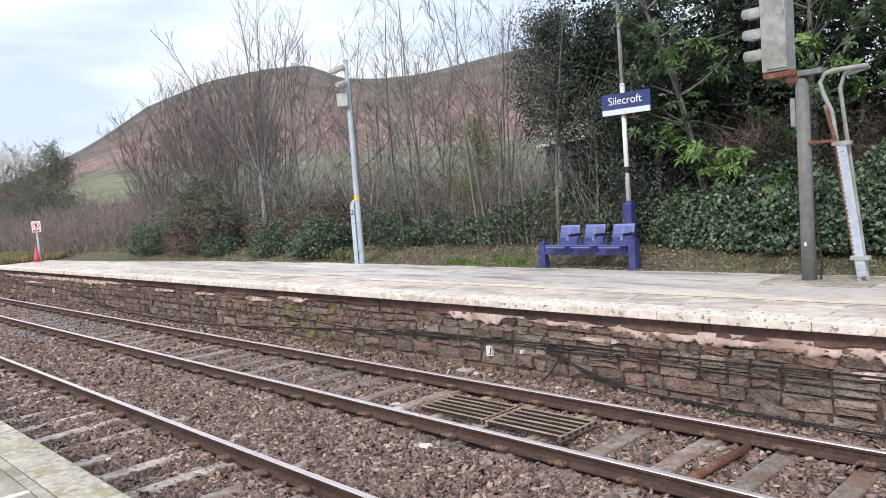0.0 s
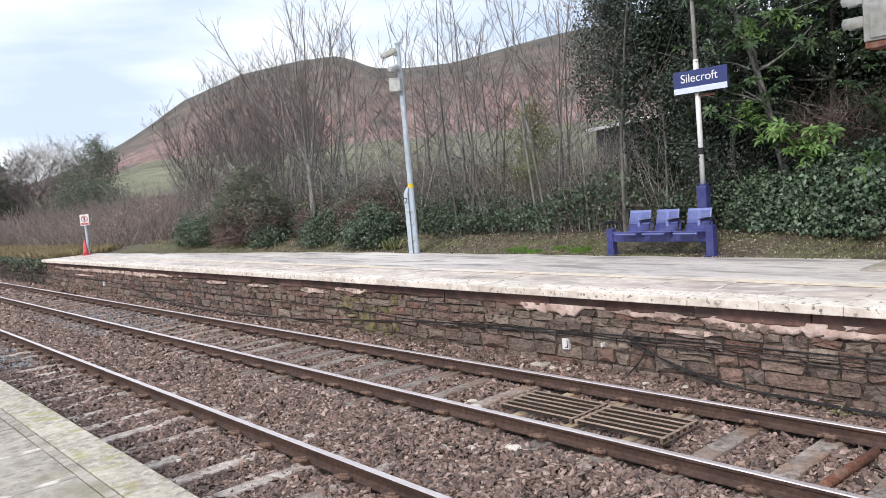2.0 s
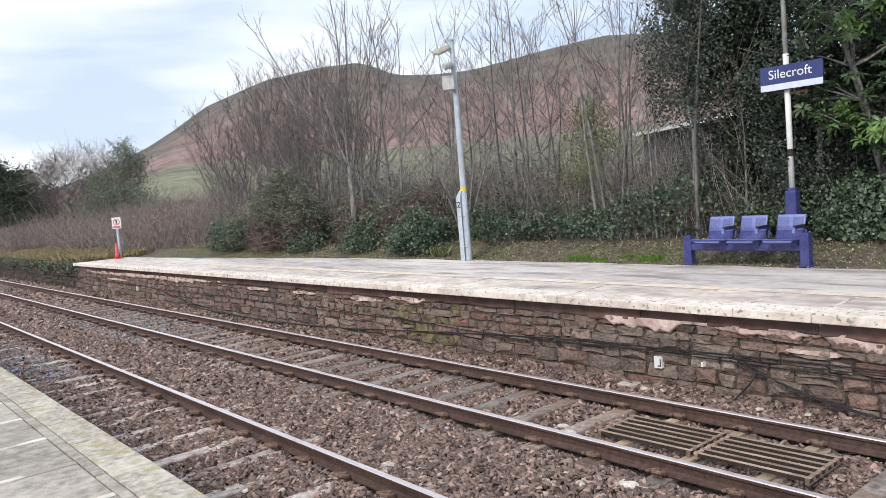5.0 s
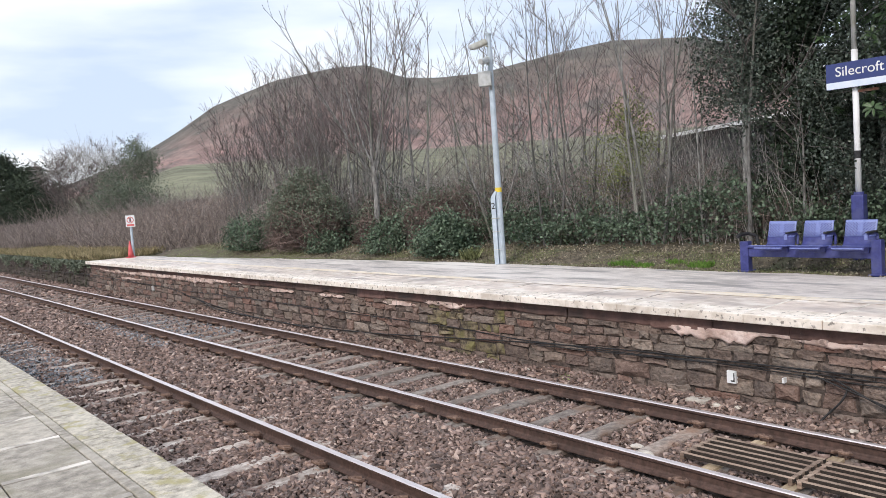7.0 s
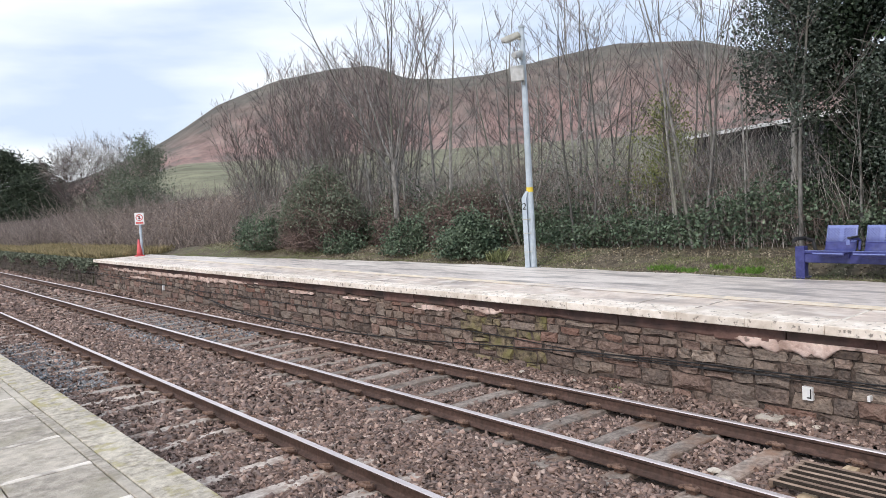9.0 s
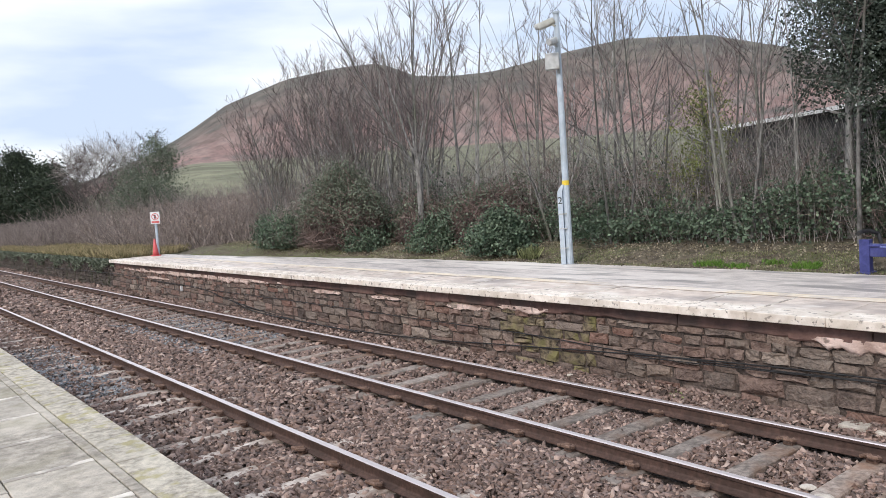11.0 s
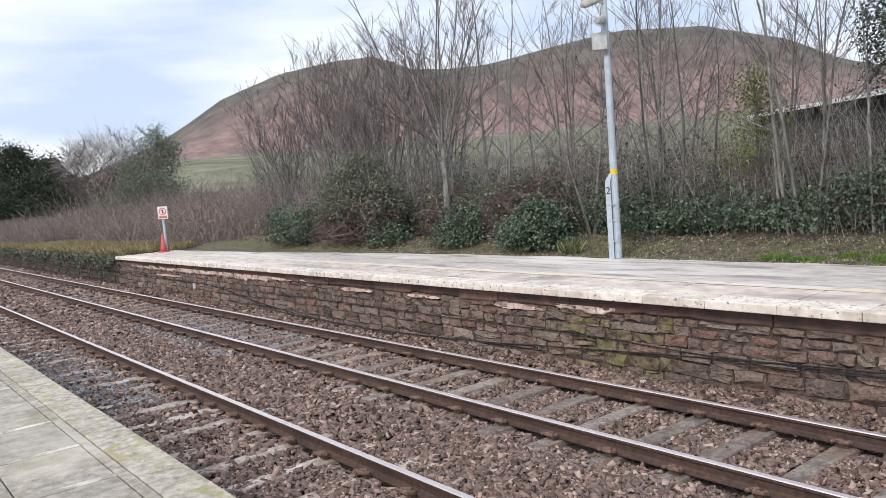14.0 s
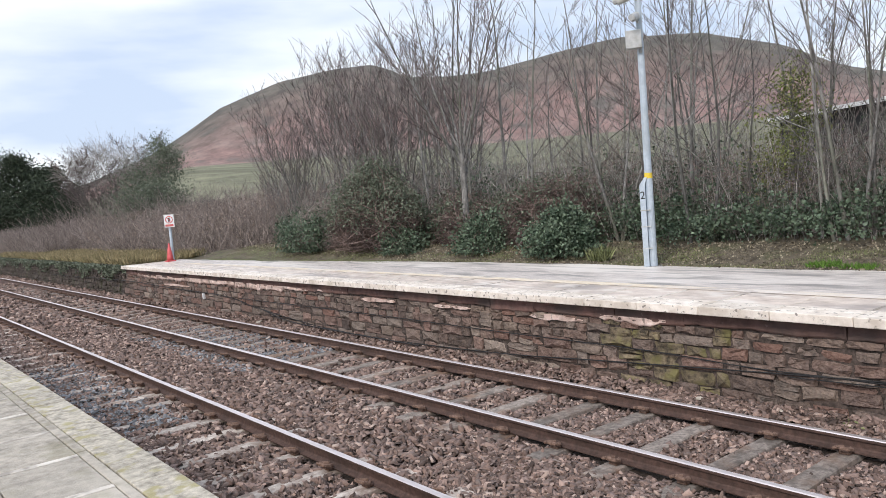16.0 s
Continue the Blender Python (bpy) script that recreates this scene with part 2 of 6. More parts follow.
def lathe(bm, profile, sides=16, m=None):
    """Turns (radius, height) pairs round z."""
    rings = [[bm.verts.new((r * math.cos(2 * math.pi * k / sides), r * math.sin(2 * math.pi * k / sides), z)) for k in range(sides)] for r, z in profile]
    for a, b in zip(rings, rings[1:]):
        for k in range(sides):
            bm.faces.new((a[k], a[(k + 1) % sides], b[(k + 1) % sides], b[k]))
    bm.faces.new(rings[0])
    bm.faces.new(rings[-1])
    if m is not None:
        bmesh.ops.transform(bm, matrix=m, verts=[v for r in rings for v in r])
    return bm


def smoothstep(a, b, x):
    t = np.clip((x - a) / (b - a), 0, 1)
    return t * t * (3 - 2 * t)


# ---------------- the ground and the hill ----------------
NEAR_RAIL, MID_RAIL, FAR_RAIL = 4.01, 5.96, 7.52
RAIL_Z = 0.26
WALL_X, EDGE_X, PLAT_Z = 8.46, 8.22, 1.27
PLAT_END = 35.6
NEAR_EDGE_X, NEAR_Z = 1.57, 1.33

HILL_AZ = [-180, -60, -10, 5, 14, 18.5, 20.5, 23.6, 27.8, 31.9, 34.5, 35.6, 37.2, 40, 43.1, 48.5, 52.6, 58.3, 63.6, 66.9, 75, 95, 130, 180]
HILL_EL = [0.6, 0.6, 0.7, 1.0, 2.6, 4.4, 5.5, 7.5, 9.1, 9.8, 9.95, 9.7, 8.9, 8.7, 8.8, 9.7, 10.2, 9.8, 8.2, 6.4, 4.0, 2.0, 0.8, 0.6]


def terrain(x, y):
    r = np.hypot(x, y - 4)
    az = np.degrees(np.arctan2(x, y - 4))
    el = np.interp(az, HILL_AZ, HILL_EL)
    low = np.minimum(3.5, el * 0.62)
    rise = low * smoothstep(70, 560, r) + (el - low) * smoothstep(560, 1500, r)
    h = r * np.tan(np.radians(rise))
    peak = 1500 * np.tan(np.radians(el))
    h = np.where(r > 1500, peak * (1 - 0.4 * smoothstep(1500, 3500, r)), h)
    shelf = np.where(x > WALL_X + 0.1, PLAT_Z - 0.03, 0.0)
    back = x + 1.4 * smoothstep(16, 36, y)
    shelf = shelf + 0.3 * smoothstep(12.2, 13.6, back) * smoothstep(-30, -10, y) * (1 - smoothstep(33, 40, y))
    shelf = shelf + 0.35 * smoothstep(13.5, 18.0, x) * smoothstep(-30, 5, y)
    shelf = np.where(x < -3, 1.2, shelf)
    wob = 0.04 * np.sin(x * 1.7 + y * 0.6) * np.sin(y * 1.1) * (x > 12.2)
    return h + shelf + wob


def axis_lines(dense_lo, dense_hi, step, far_lo, far_hi):
    a = list(np.arange(dense_lo, dense_hi, step))
    s, v = step, dense_hi
    while v < far_hi:
        a.append(v)
        s = min(s * 1.12, 28)
        v += s
    s, v, b = step, dense_lo, []
    while v > far_lo:
        s = min(s * 1.25, 150)
        v -= s
        b.append(v)
    return np.array(b[::-1] + a + [far_hi + 200])


gx = axis_lines(8, 20, 0.5, -3500, 3300)
gx = np.sort(np.concatenate([gx, [WALL_X + 0.06, WALL_X + 0.14, -2.9, -3.1]]))
gy = axis_lines(-4, 42, 0.8, -3500, 3300)
GX, GY = np.meshgrid(gx, gy, indexing="ij")
GZ = terrain(GX, GY)
nx, ny = GX.shape
ii, jj = np.meshgrid(np.arange(nx - 1), np.arange(ny - 1), indexing="ij")
i0 = (ii * ny + jj).ravel()
ground_mesh = mesh_arrays("ground", np.stack([GX, GY, GZ], -1).reshape(-1, 3), np.stack([i0, i0 + ny, i0 + ny + 1, i0 + 1], -1))


def ground_material():
    m = material("earth_pasture_and_heather", (0.075, 0.062, 0.044), (0.21, 0.175, 0.125), 6, 0.95, 0.7, 12, stain=(0.15, 0.16, 0.08), stain_scale=1.3, stain_amount=0.8, dist=0.05)
    n, l = m.node_tree.nodes, m.node_tree.links
    bsdf = n["Principled BSDF"]
    near = bsdf.inputs["Base Color"].links[0].from_socket
    geo = n.new("ShaderNodeNewGeometry")
    length = n.new("ShaderNodeVectorMath")
    length.operation = "LENGTH"
    l.new(geo.outputs["Position"], length.inputs[0])
    wob = n.new("ShaderNodeTexNoise")
    wob.inputs["Scale"].default_value = 0.006
    wob.inputs["Detail"].default_value = 6
    l.new(geo.outputs["Position"], wob.inputs["Vector"])

    split = n.new("ShaderNodeSeparateXYZ")
    l.new(geo.outputs["Position"], split.inputs[0])
    bearing = n.new("ShaderNodeMath")
    bearing.operation = "ARCTAN2"
    l.new(split.outputs[0], bearing.inputs[0])
    l.new(split.outputs[1], bearing.inputs[1])
    across = n.new("ShaderNodeMath")
    across.operation = "MULTIPLY"
    across.inputs[1].default_value = 1000
    l.new(bearing.outputs[0], across.inputs[0])
    downhill = n.new("ShaderNodeMath")
    downhill.operation = "MULTIPLY"
    downhill.inputs[1].default_value = 0.3
    l.new(length.outputs["Value"], downhill.inputs[0])
    slope = n.new("ShaderNodeCombineXYZ")
    l.new(across.outputs[0], slope.inputs[0])
    l.new(downhill.outputs[0], slope.inputs[1])

    def noise_ramp(scale, stops, vector, detail=8):
        t = n.new("ShaderNodeTexNoise")
        t.inputs["Scale"].default_value = scale
        t.inputs["Detail"].default_value = detail
        l.new(vector, t.inputs["Vector"])
        r = n.new("ShaderNodeValToRGB")
        while len(r.color_ramp.elements) < len(stops):
            r.color_ramp.elements.new(0.5)
        for e, (p, c) in zip(r.color_ramp.elements, stops):
            e.position, e.color = p, (*c, 1)
        l.new(t.outputs["Fac"], r.inputs["Fac"])
        return r.outputs["Color"]

    def mix(fac, a, b):
        mx = n.new("ShaderNodeMix")
        mx.data_type = "RGBA"
        l.new(fac, mx.inputs[0])
        l.new(a, mx.inputs[6])
        l.new(b, mx.inputs[7])
        return mx.outputs[2]

    def step(a, b, wobble):
        add = n.new("ShaderNodeMath")
        add.operation = "MULTIPLY_ADD"
        l.new(wob.outputs["Fac"], add.inputs[0])
        add.inputs[1].default_value = wobble
        l.new(length.outputs["Value"], add.inputs[2])
        r = n.new("ShaderNodeMapRange")
        r.inputs["From Min"].default_value, r.inputs["From Max"].default_value = a, b
        l.new(add.outputs["Value"], r.inputs["Value"])
        return r.outputs["Result"]

    pasture = noise_ramp(0.02, [(0.3, (0.15, 0.15, 0.095)), (0.7, (0.22, 0.22, 0.14))], geo.outputs["Position"])
    # Heather browns, lightened towards pink to hold the distance haze in the colour.
    heather = noise_ramp(0.016, [(0.32, (0.13, 0.11, 0.098)), (0.44, (0.27, 0.165, 0.145)), (0.57, (0.29, 0.2, 0.175)), (0.7, (0.13, 0.115, 0.1))], slope.outputs[0])
    crest = noise_ramp(0.03, [(0.3, (0.075, 0.072, 0.062)), (0.7, (0.16, 0.14, 0.115))], slope.outputs[0])
    col = mix(step(70, 160, 30), near, pasture)
    col = mix(step(700, 715, 110), col, heather)
    col = mix(step(1130, 1560, 420), col, crest)
    rough_mark = n.new("ShaderNodeTexNoise")
    rough_mark.inputs["Scale"].default_value = 0.05
    rough_mark.inputs["Detail"].default_value = 10
    rough_mark.inputs["Roughness"].default_value = 0.75
    where = n.new("ShaderNodeMix")
    where.data_type = "VECTOR"
    l.new(step(450, 650, 0), where.inputs[0])
    l.new(geo.outputs["Position"], where.inputs[4])
    l.new(slope.outputs[0], where.inputs[5])
    l.new(where.outputs[1], rough_mark.inputs["Vector"])
    shade = n.new("ShaderNodeMapRange")
    shade.inputs["From Min"].default_value, shade.inputs["From Max"].default_value = 0.36, 0.62
    shade.inputs["To Min"].default_value, shade.inputs["To Max"].default_value = 0.55, 1.2
    l.new(rough_mark.outputs["Fac"], shade.inputs["Value"])
    tone = n.new("ShaderNodeHueSaturation")
    l.new(shade.outputs["Result"], tone.inputs["Value"])
    l.new(col, tone.inputs["Color"])
    l.new(tone.outputs["Color"], bsdf.inputs["Base Color"])
    return m


GROUND = ground_material()
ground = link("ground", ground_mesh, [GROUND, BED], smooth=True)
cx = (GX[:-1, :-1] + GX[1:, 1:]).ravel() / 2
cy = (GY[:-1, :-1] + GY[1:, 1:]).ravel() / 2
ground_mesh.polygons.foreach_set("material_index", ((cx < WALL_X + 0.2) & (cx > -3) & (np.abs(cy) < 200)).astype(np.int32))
tagged(ground, "earth verge, pasture and a bare heather-brown hill behind", "ground", kind="structure")

# ---------------- the tracks ----------------
TRACK_LO, TRACK_HI, PITCH, NEAR_PITCH = -6.0, 95.0, 0.7815, 0.765


def rail_mesh():
    # Bullhead-free flat-bottom section: foot, web, head.
    half = [(0.066, 0.0), (0.066, 0.012), (0.02, 0.03), (0.0085, 0.045), (0.0085, 0.108), (0.034, 0.122), (0.035, 0.148), (0.028, 0.158)]
    prof = half + [(-x, z) for x, z in half[::-1]]
    n = len(prof)
    v = [(x, y, z) for y in (TRACK_LO, TRACK_HI) for x, z in prof]
    me = bpy.data.meshes.new("rail")
    me.from_pydata(v, [], [(i, (i + 1) % n, (i + 1) % n + n, i + n) for i in range(n)] + [tuple(range(n)), tuple(range(n, 2 * n))])
    me.materials.append(RAIL_SIDE)
    me.materials.append(RAIL_TOP)
    bm = bmesh.new()
    bm.from_mesh(me)
    bmesh.ops.recalc_face_normals(bm, faces=bm.faces[:])
    for f in bm.faces:
        if f.normal.z > 0.4 and f.calc_center_median().z > 0.15:
            f.material_index = 1
    bm.to_mesh(me)
    bm.free()
    return me


def sleeper_mesh():
    bm = boxed((-1.25, -0.13, -0.16), (1.25, 0.13, 0.0))
    for v in bm.verts:
        if v.co.z > -0.01:
            v.co.y *= 0.82
    bmesh.ops.bevel(bm, geom=bm.edges[:], offset=0.012, segments=1, affect="EDGES")
    bmesh.ops.recalc_face_normals(bm, faces=bm.faces[:])
    me = bpy.data.meshes.new("sleeper")
    bm.to_mesh(me)
    bm.free()
    me.materials.append(SLEEPER)
    return me


def clip_mesh():
    # A spring clip: shoulder block and a looped bar.
    bm = boxed((0.05, -0.05, 0.0), (0.13, 0.05, 0.035), 0.006)
    loop = [(0.06, -0.03, 0.05), (0.12, -0.075, 0.055), (0.18, -0.07, 0.07), (0.2, 0.0, 0.085), (0.175, 0.07, 0.075), (0.12, 0.075, 0.06), (0.08, 0.04, 0.055)]
    tube(bm, loop, 0.02, 6)
    bmesh.ops.recalc_face_normals(bm, faces=bm.faces[:])
    me = bpy.data.meshes.new("rail_clip")
    bm.to_mesh(me)
    bm.free()
    me.materials.append(CLIP)
    return me


RAIL_ME, SLEEPER_ME, CLIP_ME = rail_mesh(), sleeper_mesh(), clip_mesh()
NEAR_SLEEPER_ME = SLEEPER_ME.copy()
NEAR_SLEEPER_ME.materials.clear()
NEAR_SLEEPER_ME.materials.append(PALE_SLEEPER)
SLEEPER_Z = RAIL_Z - 0.165


def railway_track(rails, first, label, sink, pitch, sleeper_me):
    t = empty("railway_track", (rails[0] + rails[1]) / 2, 0, 0, label, "railway track", "railway tracks")
    for x in rails:
        r = link("rail", RAIL_ME.copy() if not x else RAIL_ME, [], t)
        r.location = (x - t.location.x, 0, RAIL_Z - 0.158)
    y, k = first, 0
    rng = random.Random(int(first * 100))
    while y < TRACK_HI - 1:
        s = link("sleeper", sleeper_me, [], t)
        s.location = (rng.uniform(-0.03, 0.03), y + rng.uniform(-0.02, 0.02), SLEEPER_Z - (rng.uniform(0.0, sink)))
        s.rotation_euler = (0, 0, rng.uniform(-0.008, 0.008))
        if y < 45:
            for x in rails:
                for side in (-1, 1):
                    c = link("rail_clip", CLIP_ME, [], s)
                    c.location = (x - t.location.x - s.location.x, 0, SLEEPER_Z - s.location.z)
                    c.rotation_euler = (0, 0, 0 if side > 0 else math.pi)
        y += pitch
        k += 1
    return t


far_track = railway_track((MID_RAIL, FAR_RAIL), -3.14, "rusty rails with polished heads on worn concrete sleepers", 0.012, PITCH, SLEEPER_ME)
near_track = railway_track((NEAR_RAIL - 1.49, NEAR_RAIL), -2.89, "rails on concrete sleepers half buried in brown ballast", 0.012, NEAR_PITCH, NEAR_SLEEPER_ME)

# ---------------- ballast ----------------
STONE_SHAPES = []
for k in range(10):
    c = np.array([(x, y, z) for z in (-1, 1) for y in (-1, 1) for x in (-1, 1)], float)
    c += np.random.uniform(-0.6, 0.6, c.shape)
    STONE_SHAPES.append(c * np.array([1.4, 0.68, 0.4]))
STONE_FACES = np.array([(4, 5, 7, 6), (0, 1, 5, 4), (2, 6, 7, 3), (0, 4, 6, 2), (1, 3, 7, 5)])


def turns(n, rng):
    """Random turns as an (n, 3, 3) array."""
    q = rng.normal(size=(n, 4))
    q /= np.linalg.norm(q, axis=1)[:, None]
    w, x, y, z = q.T
    return np.stack([1 - 2 * (y * y + z * z), 2 * (x * y - w * z), 2 * (x * z + w * y), 2 * (x * y + w * z), 1 - 2 * (x * x + z * z), 2 * (y * z - w * x),
                     2 * (x * z - w * y), 2 * (y * z + w * x), 1 - 2 * (x * x + y * y)], -1).reshape(n, 3, 3)


def lying(n, rng):
    """Random turns of stones that lie rather flat."""
    a, b = rng.uniform(0, 2 * np.pi, n), rng.uniform(0, 2 * np.pi, n)
    t = np.abs(rng.normal(0, 0.75, n))
    ca, sa, z, o = np.cos(a), np.sin(a), np.zeros(n), np.ones(n)
    spin = np.stack([ca, -sa, z, sa, ca, z, z, z, o], -1).reshape(n, 3, 3)
    ux, uy, ct, st = np.cos(b), np.sin(b), np.cos(t), np.sin(t)
    tilt = np.stack([ct + ux * ux * (1 - ct), ux * uy * (1 - ct), uy * st, ux * uy * (1 - ct), ct + uy * uy * (1 - ct), -ux * st, -uy * st, ux * st, ct], -1).reshape(n, 3, 3)
    return np.einsum("nij,njk->nik", tilt, spin)


def bed_height(x, y):
    """Top of the ballast across the two tracks."""
    h = np.full_like(x, SLEEPER_Z - 0.035)
    h = np.where((x > NEAR_RAIL + 0.3) & (x < MID_RAIL - 0.25), SLEEPER_Z - 0.01, h)
    h = np.where(x > FAR_RAIL + 0.45, SLEEPER_Z + 0.01 + 0.04 * np.clip((x - FAR_RAIL - 0.45) / 0.4, 0, 1), h)
    h = np.where(x < NEAR_RAIL - 0.1, SLEEPER_Z - 0.02, h)
    return h + 0.018 * np.sin(x * 3.1 + y * 1.3) * np.sin(y * 0.9 - x)


def scatter_stones(name, x0, x1, y0, y1, per_m2, lo, hi, rng, mat, label, keep=None):
    n = int((x1 - x0) * (y1 - y0) * per_m2)
    x, y = rng.uniform(x0, x1, n), rng.uniform(y0, y1, n)
    if keep is not None:
        k = keep(x, y)
        x, y = x[k], y[k]
    n = len(x)
    size = rng.uniform(lo, hi, n) * rng.uniform(0.7, 1.25, n)
    z = bed_height(x, y) + size * rng.uniform(-1.1, 0.55, n)
    shapes = np.stack(STONE_SHAPES)[rng.integers(0, 10, n)]
    v = np.einsum("nij,nkj->nki", lying(n, rng), shapes) * size[:, None, None] + np.stack([x, y, z], -1)[:, None]
    f = STONE_FACES[None] + (np.arange(n) * 8)[:, None, None]
    ob = link(name, mesh_arrays(name, v.reshape(-1, 3), f.reshape(-1, 4)), mat)
    return tagged(ob, label, "ballast", kind="stuff")


def off_sleepers(x, y):
    """Fewer stones where a sleeper's top lies bare."""
    keep = np.random.default_rng(5).random(len(x))
    a = np.abs((y + 3.14 + PITCH / 2) % PITCH - PITCH / 2) < 0.135
    far = a & (x > MID_RAIL - 0.5) & (x < FAR_RAIL + 0.5)
    b = np.abs((y + 2.89 + NEAR_PITCH / 2) % NEAR_PITCH - NEAR_PITCH / 2) < 0.11
    near = b & (x > NEAR_RAIL - 1.3) & (x < NEAR_RAIL + 0.25)
    rails = np.zeros(len(x), bool)
    for r in (NEAR_RAIL - 1.49, NEAR_RAIL, MID_RAIL, FAR_RAIL):
        rails |= np.abs(x - r) < 0.09
    bare_far = np.where((x > MID_RAIL) & (x < FAR_RAIL), 0.03, 0.4)
    return ~rails & np.where(far, keep < bare_far, np.where(near, keep < np.where((x < NEAR_RAIL - 0.1) & (np.sin(x * 4 + y * 3.7) + 0.5 * np.sin(y * 1.3) > 0.25), 0.12, 0.75), True))


RNG = np.random.default_rng(11)
# Sheet below the stones; its near-black colour paints the shade between them.
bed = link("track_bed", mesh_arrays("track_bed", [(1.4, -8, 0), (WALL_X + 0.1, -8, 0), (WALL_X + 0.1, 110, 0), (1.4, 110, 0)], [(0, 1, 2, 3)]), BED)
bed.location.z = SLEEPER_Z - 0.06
tagged(bed, "crushed stone bed under the tracks, blackened for shade between stones", "track bed", kind="structure")
scatter_stones("ballast", 1.6, WALL_X - 0.05, 1.2, 13, 1250, 0.012, 0.029, RNG, BALLAST, "loose brown crushed stone ballast between the rails", off_sleepers)
scatter_stones("ballast", 1.7, WALL_X - 0.05, -3, 1.2, 260, 0.024, 0.046, RNG, BALLAST, "loose brown crushed stone ballast between the rails", off_sleepers)
scatter_stones("ballast", 1.6, WALL_X - 0.05, 13, 30, 520, 0.017, 0.036, RNG, BALLAST, "loose brown crushed stone ballast between the rails", off_sleepers)
scatter_stones("ballast", 1.9, WALL_X - 0.05, 30, 70, 110, 0.04, 0.06, RNG, BALLAST, "loose brown crushed stone ballast between the rails", off_sleepers)

# ---------------- the far platform ----------------
PLAT_LO = -6.0

FRESH_BALLAST = material("blue_grey_ballast", (0.13, 0.135, 0.145), (0.3, 0.31, 0.33), 30, 0.9, 0.5, vary=0.5, island=True)
scatter_stones("fresh_ballast", MID_RAIL - 0.6, FAR_RAIL + 0.1, 19.5, 25.5, 330, 0.02, 0.036, RNG, FRESH_BALLAST, "patch of clean blue-grey ballast between the rails", off_sleepers)


scatter_stones("fresh_ballast", 2.2, 3.7, 17.3, 23.5, 420, 0.018, 0.034, RNG, FRESH_BALLAST, "patch of clean blue-grey ballast between the rails", off_sleepers)


def plat_back(y):
    """Where the paving ends at the back."""
    return 11.85 - 1.4 * float(smoothstep(16, 36, np.array(y, float)))


def far_platform():
    p = empty("platform_far", 0, 0, 0, "damp stone and concrete platform with a worn white edge", "platform", kind="structure")
    ys = list(np.linspace(PLAT_LO, PLAT_END, 60))
    def band(lo_edge, hi_edge, z, mat, label):
        bm = bmesh.new()
        rows = []
        for y in ys:
            a, b = lo_edge(y), hi_edge(y)
            rows.append([bm.verts.new(v) for v in ((a, y, z), (b, y, z), (b, y, PLAT_Z - 0.2), (a, y, PLAT_Z - 0.2))])
        for a, c in zip(rows, rows[1:]):
            for k in range(4):
                bm.faces.new((a[k], a[(k + 1) % 4], c[(k + 1) % 4], c[k]))
        bm.faces.new(rows[0])
        bm.faces.new(rows[-1])
        part("paving", bm, mat, p, label)

    band(lambda y: 9.73, lambda y: plat_back(y) + 0.05 * math.sin(y * 2.3) + 0.04 * math.sin(y * 5.1), PLAT_Z + 0.002, TARMAC, "worn grey surfacing with pale streaks")
    part("yellow_line", boxed((9.46, PLAT_LO, PLAT_Z + 0.006), (9.7, PLAT_END - 3, PLAT_Z + 0.009)), YELLOW, p, "faded yellow safety line")
    part("backing", boxed((WALL_X - 0.004, PLAT_LO, -0.1), (WALL_X + 0.3, PLAT_END, PLAT_Z - 0.13)), MORTAR, p)
    return p


platform_far = far_platform()


def stone_block(rng):
    """A unit stone, face to -x, with an uneven face."""
    j = lambda s: rng.uniform(-s, s)
    back = [(1, -0.49, -0.49), (1, 0.49, -0.49), (1, 0.49, 0.49), (1, -0.49, 0.49)]
    ring = [(-0.5, -0.5), (0, -0.5), (0.5, -0.5), (0.5, 0), (0.5, 0.5), (0, 0.5), (-0.5, 0.5), (-0.5, 0)]
    rim = [(0.45 + j(0.15), y * (0.96 + j(0.06)) + j(0.03), z * (0.94 + j(0.1)) + j(0.05)) for y, z in ring]
    face = [(j(0.3), y * 0.88 + j(0.05), z * 0.84 + j(0.07)) for y, z in ring]
    v = back + rim + face + [(-0.15 + j(0.3), j(0.15), j(0.15))]
    f = []
    for k in range(8):
        f.append((4 + k, 4 + (k + 1) % 8, 12 + (k + 1) % 8, 12 + k))
        f.append((12 + k, 12 + (k + 1) % 8, 20))
    for k in range(4):
        f.append((k, (k + 1) % 4, 4 + (2 * k + 2) % 8, 4 + 2 * k + 1, 4 + 2 * k))
    return v, f


def wall_layout(y0, y1, rng):
    """(y, z, length, height) of each stone in rough courses."""
    z, out = 0.02, []
    heights = [0.21, 0.2, 0.17, 0.15, 0.12, 0.11]
    for h in heights:
        y = y0 + rng.uniform(0, 0.3)
        while y < y1:
            length = rng.choice((0.2, 0.26, 0.32, 0.36, 0.42, 0.55)) * rng.uniform(0.85, 1.15) * (1.15 if h > 0.15 else 0.9)
            hh = h * rng.uniform(0.88, 1.06)
            if rng.random() < 0.12 and h > 0.15:
                out.append((y + length / 2, z + hh * 0.25, length, hh * 0.47))
                out.append((y + length / 2, z + hh * 0.75, length, hh * 0.47))
            else:
                if rng.random() < 0.25:
                    hh *= rng.uniform(0.8, 0.95)
                out.append((y + length / 2, z + h / 2 + rng.uniform(-0.016, 0.016), length - rng.uniform(0.0, 0.022), hh))
            y += length
        z += h
    return [(y, z + (0.02 * math.sin(y * 0.9) + 0.012 * math.sin(y * 2.7 + 1)) * min(1, z * 1.4) * min(1, (1.05 - z) * 3), b, h) for y, z, b, h in out]

